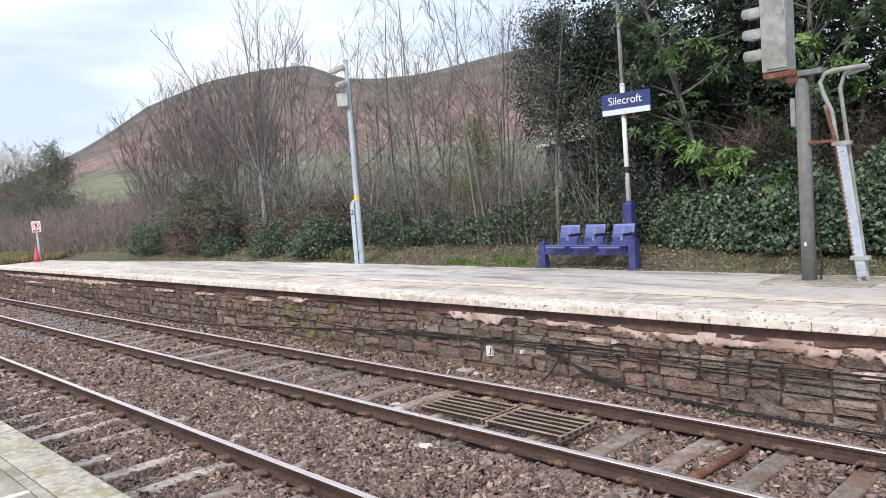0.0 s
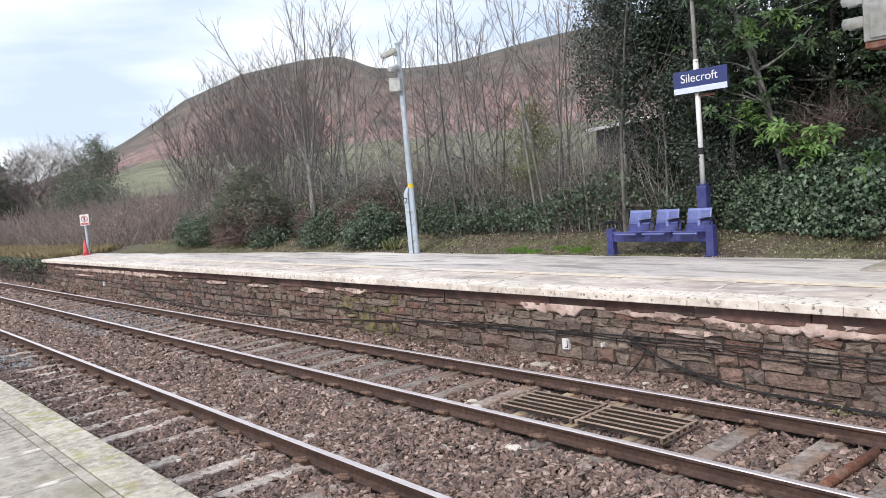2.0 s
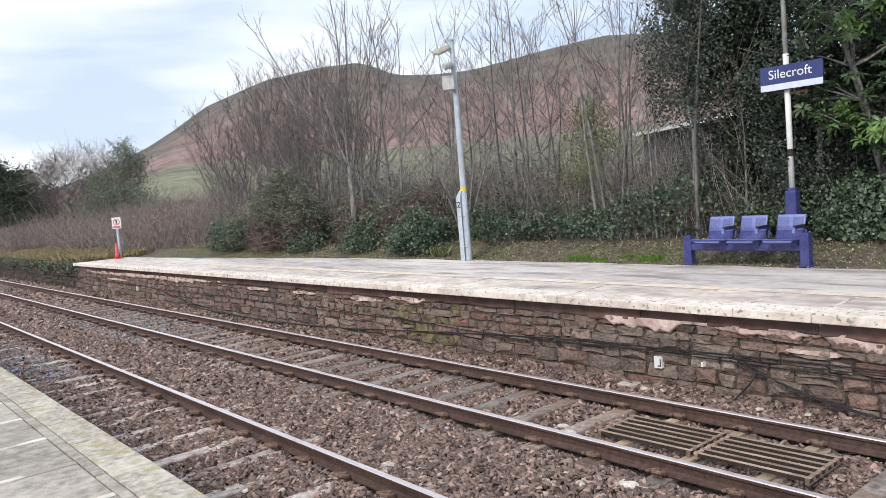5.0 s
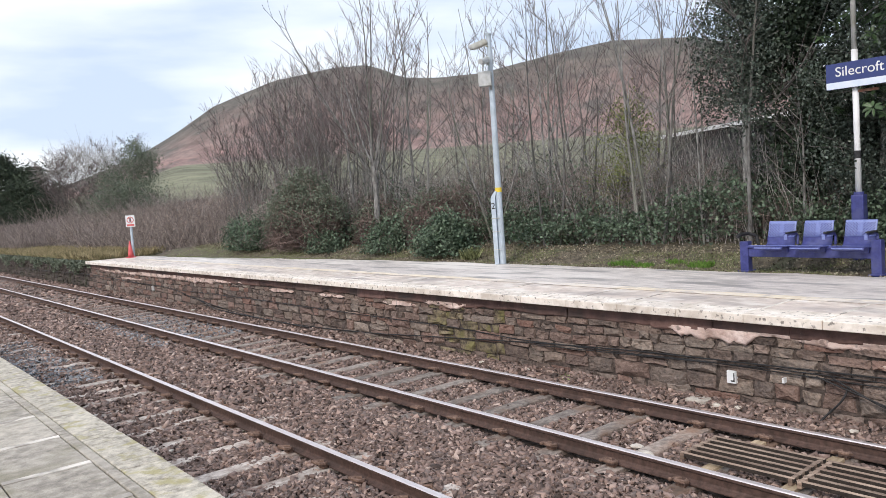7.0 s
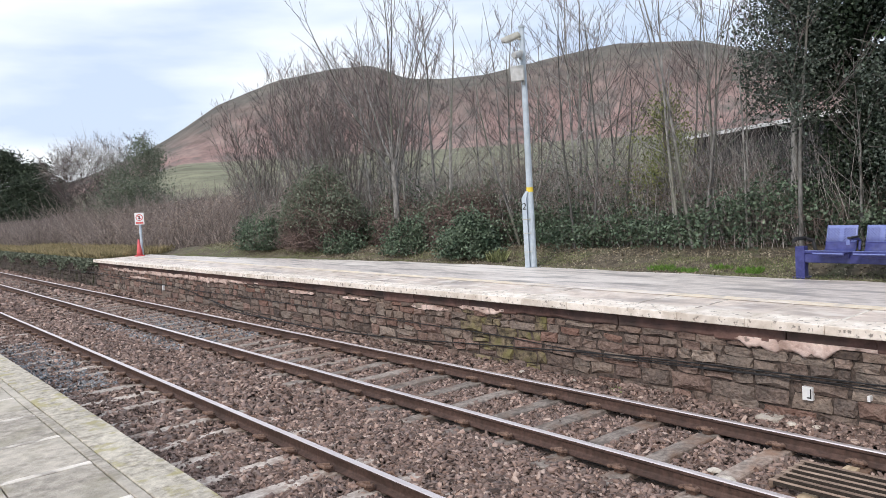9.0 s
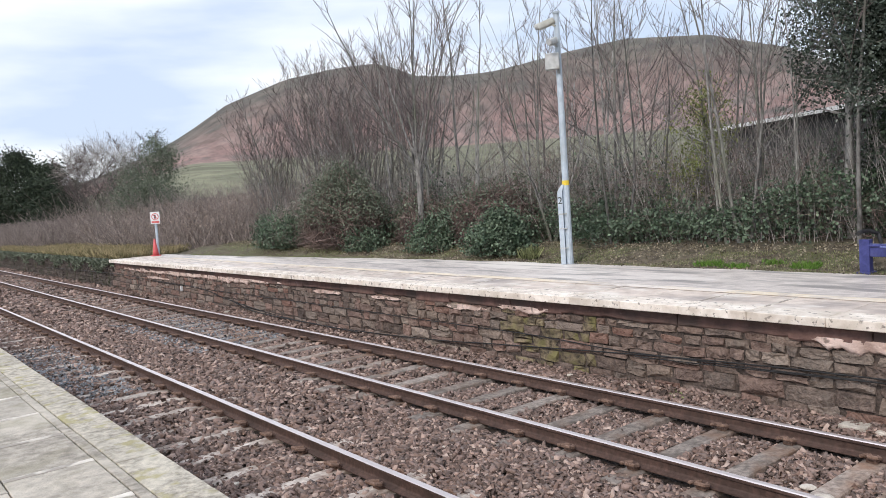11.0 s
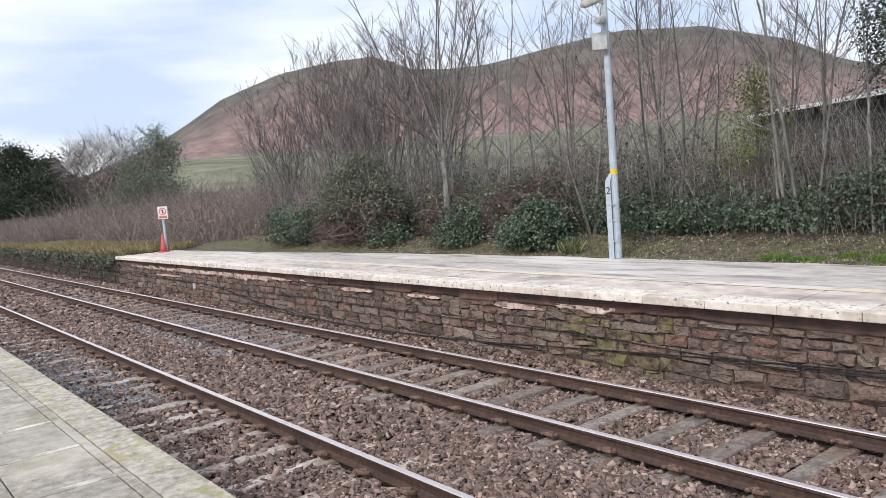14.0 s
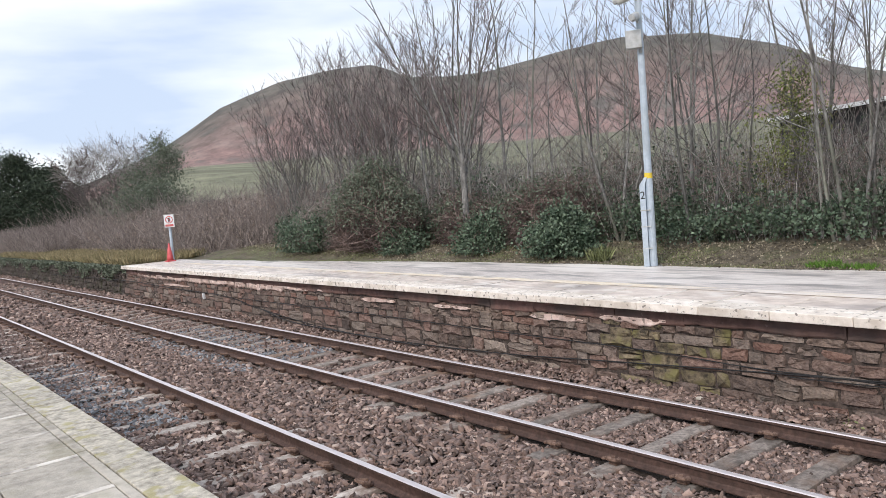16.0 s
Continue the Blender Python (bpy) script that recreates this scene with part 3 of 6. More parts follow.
# ---------------- materials of things and plants ----------------
BLUE = material("blue_powder_coat", (0.032, 0.036, 0.155), (0.058, 0.066, 0.235), 14, 0.4, 0.05, stain=(0.11, 0.12, 0.25), stain_scale=5, stain_amount=0.4)
SEAT_BLUE = material("perforated_blue_steel", (0.13, 0.165, 0.42), (0.23, 0.275, 0.54), 30, 0.35, 0.3, 60, gloss=0.7)
SIGN_BLUE = material("navy_sign_face", (0.03, 0.045, 0.16), (0.04, 0.055, 0.19), 5, 0.4, 0.02)
WHITE = material("white_enamel", (0.78, 0.79, 0.8), (0.87, 0.88, 0.89), 6, 0.4, 0.03, stain=(0.55, 0.55, 0.55), stain_scale=3, stain_amount=0.4)
SIGN_PALE = material("pale_blue_sign_stripe", (0.6, 0.68, 0.8), (0.7, 0.76, 0.85), 6, 0.4, 0.02)
GALV = material("pale_blue_grey_paint", (0.4, 0.47, 0.55), (0.52, 0.59, 0.66), 10, 0.5, 0.05, stain=(0.34, 0.38, 0.4), stain_scale=2, stain_amount=0.5)
GREY = material("weathered_grey_paint", (0.22, 0.23, 0.24), (0.33, 0.34, 0.34), 9, 0.6, 0.1, stain=(0.24, 0.22, 0.15), stain_scale=2.2, stain_amount=0.7)
LIGHT_GREY = material("light_grey_steel", (0.4, 0.41, 0.41), (0.55, 0.56, 0.56), 9, 0.55, 0.1, stain=(0.28, 0.27, 0.2), stain_scale=2.5, stain_amount=0.6)
SIGNAL_GREY = material("dull_signal_grey", (0.27, 0.28, 0.28), (0.42, 0.43, 0.43), 9, 0.55, 0.1, stain=(0.2, 0.2, 0.16), stain_scale=2.5, stain_amount=0.7)
POST_GREY = material("dark_post_paint", (0.14, 0.145, 0.15), (0.23, 0.235, 0.235), 9, 0.6, 0.1, stain=(0.18, 0.17, 0.12), stain_scale=2.2, stain_amount=0.6)
RUST = material("red_brown_rust", (0.1, 0.04, 0.025), (0.24, 0.1, 0.065), 30, 0.85, 0.3, stain=(0.3, 0.25, 0.2), stain_scale=6, stain_amount=0.5)
BLACK = material("black_rubber", (0.012, 0.012, 0.013), (0.03, 0.03, 0.032), 20, 0.6, 0.1)
YELLOW_TAPE = material("yellow_tape", (0.7, 0.5, 0.04), (0.8, 0.6, 0.07), 9, 0.5, 0.05)
RED = material("red_plastic", (0.5, 0.075, 0.08), (0.68, 0.13, 0.14), 5, 0.5, 0.05)
PINK_RED = material("faded_red_print", (0.6, 0.12, 0.12), (0.7, 0.2, 0.18), 8, 0.6, 0.02)
WOOD = material("weathered_timber", (0.2, 0.142, 0.108), (0.44, 0.33, 0.255), 30, 0.9, 0.4, stain=(0.12, 0.07, 0.05), stain_scale=4, stretch=(1, 0.15, 1), vary=0.25)
# Same timber, darkened to paint the shade on the slats' sides.
WOOD_SHADE = material("shade_side_timber", (0.02, 0.015, 0.012), (0.05, 0.038, 0.03), 30, 0.9, 0.3)
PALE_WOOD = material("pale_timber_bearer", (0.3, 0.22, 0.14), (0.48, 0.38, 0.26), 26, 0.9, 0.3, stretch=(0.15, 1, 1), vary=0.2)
PALE_STONE = material("pale_limestone", (0.4, 0.35, 0.3), (0.7, 0.65, 0.58), 14, 0.9, 0.4, vary=0.15)
BARK = material("grey_brown_bark", (0.068, 0.065, 0.062), (0.3, 0.292, 0.278), 14, 0.95, 0.5, 30, stain=(0.14, 0.15, 0.105), stain_scale=1.4, stain_amount=0.6, stretch=(1, 1, 0.35), vary=0.5)
TWIG = material("red_brown_twigs", (0.075, 0.058, 0.057), (0.22, 0.176, 0.173), 5, 0.9, 0.0, vary=0.45, island=True)
SAPLING = material("grey_sapling_stems", (0.08, 0.073, 0.068), (0.5, 0.465, 0.44), 3, 0.95, 0.0, vary=0.6, island=True)
PALE_TWIG = material("pale_grey_twigs", (0.25, 0.225, 0.21), (0.42, 0.39, 0.37), 5, 0.9, 0.0, vary=0.3, island=True)
THICKET = material("dry_brown_stems", (0.15, 0.124, 0.112), (0.43, 0.36, 0.33), 3, 0.95, 0.0, vary=0.45, island=True)
BRAMBLE_STEM = material("dark_bramble_stems", (0.055, 0.04, 0.036), (0.31, 0.225, 0.2), 3, 0.9, 0.0, vary=0.6, island=True)
IVY = leaf_material("ivy_leaves", (0.034, 0.06, 0.036), (0.155, 0.205, 0.138), 0.45, 0.5)
IVY_BANK = leaf_material("ivy_bank_leaves", (0.04, 0.08, 0.042), (0.2, 0.265, 0.185), 0.3, 0.5)
HOLLY = leaf_material("holly_leaves", (0.014, 0.026, 0.015), (0.044, 0.064, 0.04), 0.45, 0.6)
GREY_HOLLY = leaf_material("grey_green_holly_leaves", (0.035, 0.05, 0.038), (0.115, 0.14, 0.115), 0.35, 0.55)
LAUREL = leaf_material("bright_laurel_leaves", (0.07, 0.14, 0.04), (0.19, 0.3, 0.1), 0.32, 0.35)
DARK_LAUREL = leaf_material("dark_laurel_leaves", (0.02, 0.041, 0.016), (0.078, 0.125, 0.054), 0.32, 0.5)
BRAMBLE = leaf_material("bramble_leaves", (0.085, 0.105, 0.072), (0.2, 0.228, 0.17), 0.65, 0.28)
YEW = leaf_material("yew_leaves", (0.022, 0.034, 0.022), (0.062, 0.08, 0.05), 0.7, 0.4)
OLIVE = leaf_material("olive_green_leaves", (0.12, 0.15, 0.05), (0.24, 0.26, 0.09), 0.5, 0.4)
GRASS = leaf_material("verge_grass", (0.15, 0.175, 0.075), (0.31, 0.33, 0.17), 0.7, 0.4)
DRY_GRASS = leaf_material("ochre_grass", (0.23, 0.2, 0.105), (0.46, 0.38, 0.23), 0.8, 0.4)
LITTER = leaf_material("leaf_litter", (0.12, 0.1, 0.07), (0.34, 0.3, 0.225), 0.9, 0.6)
ROOF = material("lichened_roof_sheet", (0.24, 0.22, 0.19), (0.38, 0.36, 0.31), 4, 0.9, 0.3, stain=(0.2, 0.22, 0.13), stain_scale=0.8)
HOUSE_WALL = material("dark_rendered_wall", (0.03, 0.031, 0.033), (0.06, 0.06, 0.061), 5, 0.9, 0.2)

# ---------------- the near platform ----------------


def near_platform():
    p = empty("platform_near", 0, 0, 0, "concrete platform with mossy slabs and a lichened edge", "platform", kind="structure")
    part("body", boxed((-3.0, -8, 0.0), (NEAR_EDGE_X - 0.06, 62, NEAR_Z - 0.05)), JOINT, p)
    return p


platform_near = near_platform()

# ---------------- furniture of the far platform ----------------


def words(name, text, size, mat, m, parent, depth=0.002):
    cu = bpy.data.curves.new(name, "FONT")
    cu.body, cu.size, cu.extrude, cu.align_x, cu.align_y = text, size, depth, "CENTER", "CENTER"
    tmp = bpy.data.objects.new(name, cu)
    scene.collection.objects.link(tmp)
    me = bpy.data.meshes.new_from_object(tmp.evaluated_get(bpy.context.evaluated_depsgraph_get()))
    bpy.data.objects.remove(tmp)
    me.materials.clear()
    ob = link(name, me, mat, parent)
    ob.matrix_basis = m
    return ob


def facing_track(x, y, z, turn=0.0):
    """A pose for writing that is read from the tracks' side."""
    return Matrix.Translation((x, y, z)) @ Matrix.Rotation(radians(turn), 4, "Z") @ Matrix(((0, 0, -1, 0), (-1, 0, 0, 0), (0, 1, 0, 0), (0, 0, 0, 1)))


def bench():
    b = empty("platform_bench", 12.1, 8.68, PLAT_Z, "blue steel platform bench with three perforated seats", "bench")
    for y in (-1.04, 1.04):
        leg = part("leg", boxed((-0.07, y - 0.075, -0.03), (0.07, y + 0.075, 0.53 if y < 0 else 0.5), 0.012), BLUE, b)
        part("foot_plate", boxed((-0.12, y - 0.1, -0.01), (0.12, y + 0.1, 0.012), 0.004), BLUE, leg)
    part("beam", boxed((-0.05, -0.98, 0.24), (0.05, 0.98, 0.38), 0.01), BLUE, b)
    part("front_rail", piped([(-0.045, -0.98, 0.405), (-0.045, 0.98, 0.405)], 0.022, 8), BLUE, b)
    part("front_lip", boxed((-0.052, -0.97, 0.428), (-0.035, 0.97, 0.436)), SEAT_BLUE, b, "pale upper edge of the beam")

    def shell(name, yc, prof, half, mat, parent, label):
        """A bent sheet along (x, z) pairs, with rounded side edges."""
        bm, th, sides = bmesh.new(), 0.016, (-half, -half + 0.02, half - 0.02, half)
        front = [[bm.verts.new((x + (0.008 if k in (0, 3) else 0), yc + v, z)) for k, v in enumerate(sides)] for x, z in prof]
        back = [[bm.verts.new((x + th * 0.9, yc + v, z - th * 0.5)) for v in sides] for x, z in prof]
        for i in range(len(prof) - 1):
            for k in range(3):
                for g in (front, back):
                    bm.faces.new((g[i][k], g[i][k + 1], g[i + 1][k + 1], g[i + 1][k]))
            for k in (0, 3):
                bm.faces.new((front[i][k], front[i + 1][k], back[i + 1][k], back[i][k]))
        for i in (0, -1):
            for k in range(3):
                bm.faces.new((front[i][k], front[i][k + 1], back[i][k + 1], back[i][k]))
        return part(name, bm, mat, parent, label, True)

    for yc in (0.475, -0.115, -0.75):
        seat = shell("seat", yc, [(-0.37, 0.4), (-0.355, 0.43), (-0.33, 0.44), (-0.2, 0.43), (-0.02, 0.425), (0.06, 0.44), (0.095, 0.5), (0.112, 0.575)], 0.235, BLUE, b, "dark blue steel seat pan")
        part("seat_lip", boxed((-0.378, yc - 0.22, 0.412), (-0.358, yc + 0.22, 0.43), 0.004), SEAT_BLUE, seat, "pale front edge")
        rest = shell("backrest", yc, [(0.108, 0.565), (0.14, 0.66), (0.172, 0.77), (0.185, 0.805), (0.205, 0.815)], 0.23, SEAT_BLUE, b, "light blue steel back with herringbone slots")
        # slots slanting to the middle from both sides
        bm = bmesh.new()
        for side in (-1, 1):
            for i in range(4):
                for j in range(5):
                    z = 0.585 + j * 0.04
                    y0 = side * (0.035 + i * 0.047)
                    x = lambda zz: 0.1035 + (zz - 0.565) * 0.31
                    za, zb = z - 0.004, min(z + 0.03, 0.79)
                    tube(bm, [(x(za), yc + y0, za), (x(zb), yc + y0 + side * 0.034, zb)], 0.0055, 4)
        tagged(part("slots", bm, BLUE, rest, "dark slots of the back rest"), kind="stuff")
        part("bracket", boxed((-0.1, yc - 0.2, 0.33), (0.05, yc + 0.2, 0.415), 0.01), BLUE, seat, "dark bracket under the seat")
    for yc in (0.2, -0.39, -1.0):
        a = part("armrest", piped([(0.1, yc, 0.44), (0.12, yc, 0.58), (0.06, yc, 0.62), (-0.2, yc, 0.63), (-0.28, yc, 0.6)], 0.02, 8), BLUE, b)
        part("arm_pad", boxed((-0.26, yc - 0.03, 0.638), (0.06, yc + 0.03, 0.665), 0.01), BLACK, a, "black arm pad")
        # Small pale block that paints the highlight at the arm's front end.
        part("arm_glint", boxed((-0.31, yc - 0.025, 0.55), (-0.285, yc + 0.025, 0.625), 0.006), SEAT_BLUE, a, "pale block for the highlight at the armrest's front end")
    arm = piped([(0.1, 0.86, 0.42), (0.1, 0.9, 0.58), (0.0, 0.98, 0.63), (-0.2, 1.02, 0.63), (-0.28, 1.03, 0.6)], 0.03, 8)
    part("armrest", arm, BLACK, b, "dark end armrest")
    return b


bench()


def station_sign():
    s = empty("station_sign", 12.95, 8.22, PLAT_Z - 0.02, "navy station name board on a white and blue lamp post", "station sign")
    part("sleeve", boxed((-0.095, -0.095, 0), (0.095, 0.095, 1.2), 0.02), BLUE, s, "blue square sleeve")
    part("post", piped([(0, 0, 1.2), (0, 0, 3.5)], 0.048, 14), WHITE, s, "white round post", True)
    part("upper_post", piped([(0, 0, 3.5), (0, 0, 7.2)], 0.04, 12), LIGHT_GREY, s, "grey upper lamp post", True)
    part("band", piped([(0, 0, 1.78), (0, 0, 1.9)], 0.053, 14), BLACK, s, "black band")
    part("collar", piped([(0, 0, 1.18), (0, 0, 1.24)], 0.075, 14), BLUE, s)
    board = part("board", boxed((-0.115, -0.63, 2.9), (-0.07, 0.4, 3.31), 0.006), SIGN_BLUE, s)
    part("stripe", boxed((-0.121, -0.625, 2.905), (-0.116, 0.395, 3.01), 0.001), SIGN_PALE, board, "pale blue stripe")
    words("lettering", "Silecroft", 0.215, WHITE, facing_track(-0.118, -0.1, 3.165), board)
    for z in (2.95, 3.27):
        part("clamp", boxed((-0.07, -0.07, z - 0.02), (0.05, 0.07, z + 0.02), 0.004), GREY, s)
    part("bracket", boxed((-0.02, -0.34, 2.82), (0.02, 0.05, 2.86)), RUST, s, "rusty bracket")
    s.rotation_euler[2] = radians(3)
    return s


station_sign()


def cctv_pole():
    c = empty("camera_pole", 11.85, 15.4, PLAT_Z - 0.02, "pale grey surveillance camera pole with two cameras", "camera pole")
    part("pole", tube(bmesh.new(), [(0, 0, 0), (0, 0, 1.75), (0, 0, 5.1)], [0.075, 0.07, 0.056], 12), GALV, c)
    part("tape_band", piped([(0, 0, 1.64), (0, 0, 1.74)], 0.074, 12), YELLOW_TAPE, c, "yellow tape band")
    part("base_plate", boxed((-0.14, -0.14, 0.0), (0.14, 0.14, 0.025), 0.005), GREY, c)
    duct = part("cable_duct", boxed((-0.1, 0.07, 0.0), (0.0, 0.17, 1.52), 0.006), GALV, c, "pale blue cable duct")
    bm = bmesh.new()
    vs = [bm.verts.new(v) for v in ((-0.1, 0.07, 1.52), (0.0, 0.07, 1.52), (0.0, 0.17, 1.52), (-0.1, 0.17, 1.52), (-0.08, 0.03, 1.66), (0.0, 0.03, 1.66), (0.0, 0.08, 1.66), (-0.08, 0.08, 1.66))]
    for q in ((0, 1, 2, 3), (4, 5, 6, 7), (0, 1, 5, 4), (1, 2, 6, 5), (2, 3, 7, 6), (3, 0, 4, 7)):
        bm.faces.new([vs[i] for i in q])
    part("duct_top", bm, GALV, duct)
    for z in (0.35, 0.75, 1.05):
        part("strap", boxed((-0.106, 0.0, z), (0.0, 0.176, z + 0.02)), LIGHT_GREY, duct)
    words("numeral", "2", 0.2, BLACK, facing_track(-0.103, 0.12, 1.33), c, 0.001)
    cab = part("equipment_box", boxed((-0.2, -0.03, 3.98), (-0.02, 0.25, 4.3), 0.012), LIGHT_GREY, c, "light grey equipment box")
    part("gland", piped([(-0.08, 0.0, 3.9), (-0.08, 0.0, 3.99)], 0.03, 8), GREY, cab)
    for z, y1, x1 in ((4.95, 0.42, 0.02), (4.55, 0.1, -0.42)):
        d = Vector((x1, y1, -0.12)).normalized()
        a = Vector((-0.06, 0.02, z))
        # Housing and sunshield take grey in place of white to carry their shade.
        cam_body = part("camera_housing", tube(bmesh.new(), [a, a + d * 0.05, a + d * 0.34, a + d * 0.36], [0.035, 0.06, 0.06, 0.045], 10), LIGHT_GREY, c, "camera housing, greyed for the shade on it")
        part("sunshield", tube(bmesh.new(), [a + d * 0.03 + Vector((0, 0, 0.035)), a + d * 0.43 + Vector((0, 0, 0.035))], [0.055, 0.06], 8), LIGHT_GREY, cam_body)
        part("lens", tube(bmesh.new(), [a + d * 0.355, a + d * 0.372], 0.036, 10), BLACK, cam_body, "black lens")
        part("arm", piped([(0, 0, z - 0.09), (-0.08, 0.03, z - 0.1), a + d * 0.12], 0.022, 8), LIGHT_GREY, c)
    c.rotation_euler[2] = radians(35)
    part("cap", piped([(0, 0, 5.1), (0, 0, 5.14)], 0.075, 12), GALV, c)
    return c


cctv_pole()


def signal():
    s = empty("railway_signal", 11.15, 4.2, PLAT_Z, "grey colour-light signal with hooded lamps on a round post", "railway signal")
    part("post", tube(bmesh.new(), [(0, 0, -0.02), (0, 0, 2.85)], [0.1, 0.09], 18), POST_GREY, s, "", True)
    part("foot", boxed((-0.17, -0.17, -0.03), (0.17, 0.17, 0.03), 0.008), GREY, s)
    head = part("head", boxed((-0.15, 0.13, 2.99), (0.17, 0.49, 4.7), 0.02), SIGNAL_GREY, s, "grey steel signal head")
    part("door", boxed((-0.172, 0.13, 3.03), (-0.15, 0.4, 4.66), 0.006), SIGNAL_GREY, head, "hinged grey door")
    for z in (3.2, 3.75, 4.4):
        part("hinge", piped([(-0.182, 0.15, z), (-0.182, 0.15, z + 0.07)], 0.014, 6), GREY, head)
    for z in (3.25, 3.55, 3.85, 4.15):
        bm = bmesh.new()
        n = 12
        rows = []
        for y, r in ((0.48, 0.11), (0.77, 0.11), (0.77, 0.098), (0.48, 0.098)):
            rows.append([bm.verts.new((r * math.cos(a), y - 0.05 * max(0, -math.sin(a)), z + r * math.sin(a))) for a in (math.pi * (-0.15 + 1.3 * k / n) for k in range(n + 1))])
        for a, c in zip(rows, rows[1:] + rows[:1]):
            for k in range(n):
                bm.faces.new((a[k], a[k + 1], c[k + 1], c[k]))
        part("hood", bm, SIGNAL_GREY, head, "pale curved lamp hood", True)
    part("bracket", boxed((-0.18, 0.02, 2.9), (0.2, 0.46, 2.975), 0.008), RUST, s, "rusty bracket under the head")
    part("bracket_arm", boxed((-0.12, -0.3, 2.88), (0.1, 0.02, 2.955), 0.008), POST_GREY, s, "grey bracket arm")
    part("bracket_neck", tube(bmesh.new(), [(0, 0.05, 2.8), (0, 0.1, 2.91)], [0.09, 0.15], 12), RUST, s)
    part("plate", boxed((-0.02, 0.1, 2.2), (0.02, 0.17, 2.6), 0.01), GREY, s)
    part("tag", boxed((-0.105, -0.015, 0.52), (-0.098, 0.015, 0.57)), WHITE, s)
    part("cable", piped([(0.06, -0.13, -0.01), (0.05, -0.16, 0.3), (0.06, -0.12, 0.7), (0.05, -0.09, 1.1)], 0.012, 6), BLACK, s, "black cable")
    ladder = part("ladder_rail", piped([(0.0, -0.66, 0.0), (0.0, -0.52, 1.2), (0.0, -0.38, 2.35), (0.0, -0.28, 2.6), (0.0, -0.24, 2.76), (0.0, -0.3, 2.87), (0.0, -0.42, 2.9), (0.0, -0.85, 2.9)], 0.03, 8), SIGNAL_GREY, s, "grey hooped ladder rail")
    part("ladder_rail", piped([(0.12, -0.72, 0.0), (0.12, -0.6, 1.2), (0.12, -0.5, 2.2), (0.1, -0.46, 2.65), (0.08, -0.52, 2.82), (0.05, -0.85, 2.88)], 0.028, 8), SIGNAL_GREY, s)
    part("stay", piped([(-0.03, -0.3, 2.45), (-0.03, -0.42, 1.95), (-0.03, -0.62, 0.3)], 0.026, 8), RUST, s, "rusty stay")
    part("stay", piped([(-0.05, -0.08, 1.95), (-0.03, -0.44, 1.95)], 0.024, 8), RUST, s)
    for k in range(5):
        z = 0.25 + 0.28 * k
        y = -0.66 + 0.117 * z
        part("rung", piped([(0.0, y, z), (0.12, y - 0.06, z)], 0.014, 6), RUST, ladder)
    bm = boxed((-0.02, -0.055, 0.1), (0.0, 0.065, 1.95), 0.004)
    for k in range(30):
        box(bm, (-0.028, -0.055, 0.13 + k * 0.06), (-0.02, 0.065, 0.155 + k * 0.06))
    guard = part("guard_panel", bm, GALV, s, "ribbed galvanised climbing guard")
    guard.matrix_basis = Matrix.Translation((-0.03, -0.72, 0)) @ Matrix.Rotation(-0.115, 4, "X")
    for z in (0.32, 1.88):
        part("guard_clamp", boxed((-0.07, -0.84 + 0.117 * z, z), (0.03, -0.6 + 0.117 * z, z + 0.06), 0.006), SIGNAL_GREY, s)
    return s


signal()
slab = part("concrete_pad", boxed((10.7, 3.3, PLAT_Z + 0.002), (11.65, 4.75, PLAT_Z + 0.028), 0.008), NEAR_SLAB)
tagged(slab, "low grey concrete pad under the signal post", "concrete pad")


def warning_sign():
    w = empty("warning_sign", 10.0, 35.2, PLAT_Z - 0.02, "small red and white no-passing sign on a grey post", "warning sign")
    part("post", piped([(0, 0, 0), (0, 0, 1.7)], 0.05, 10), GALV, w)
    w.rotation_euler[2] = radians(66)
    face = part("plate", boxed((-0.075, -0.175, 1.27), (-0.06, 0.175, 1.74), 0.004), WHITE, w)
    ring = bmesh.new()
    pts = [(-0.079, 0.12 * math.cos(a), 1.55 + 0.12 * math.sin(a)) for a in (2 * math.pi * k / 20 for k in range(21))]
    tube(ring, pts, 0.016, 4)
    tube(ring, [(-0.079, 0.085, 1.635), (-0.079, -0.085, 1.465)], 0.014, 4)
    part("ring", ring, PINK_RED, face, "red prohibition ring")
    part("figure", boxed((-0.08, -0.03, 1.48), (-0.077, 0.03, 1.62)), BLACK, face)
    part("bar", boxed((-0.08, -0.14, 1.3), (-0.077, 0.14, 1.38)), PINK_RED, face, "red bar")
    return w


warning_sign()


def cone():
    c = empty("traffic_cone", 9.84, 35.05, PLAT_Z, "slim red plastic cone beside the warning sign", "traffic cone")
    part("body", lathe(bmesh.new(), [(0.12, 0.035), (0.095, 0.24), (0.06, 0.47), (0.028, 0.67)], 14), RED, c, "", True)
    part("base", boxed((-0.16, -0.16, 0.0), (0.16, 0.16, 0.04), 0.01), RED, c)
    return c


cone()

# ---------------- things on the wall and on the tracks ----------------


def smooth_path(pts, n=8):
    """A rounded line through pts."""
    p = [Vector(q) for q in pts]
    p = [p[0]] + p + [p[-1]]
    out = []
    for i in range(1, len(p) - 2):
        for k in range(n):
            t = k / n
            a, b, c, d = p[i - 1:i + 3]
            out.append(0.5 * ((2 * b) + (c - a) * t + (2 * a - 5 * b + 4 * c - d) * t * t + (3 * b - a - 3 * c + d) * t ** 3))
    return out + [p[-2]]


def cable(pts, r, label):
    c = part("cable", piped(smooth_path(pts), r, 6), BLACK, None, "", True)
    return tagged(c, label, "cable", "cables along the platform wall")


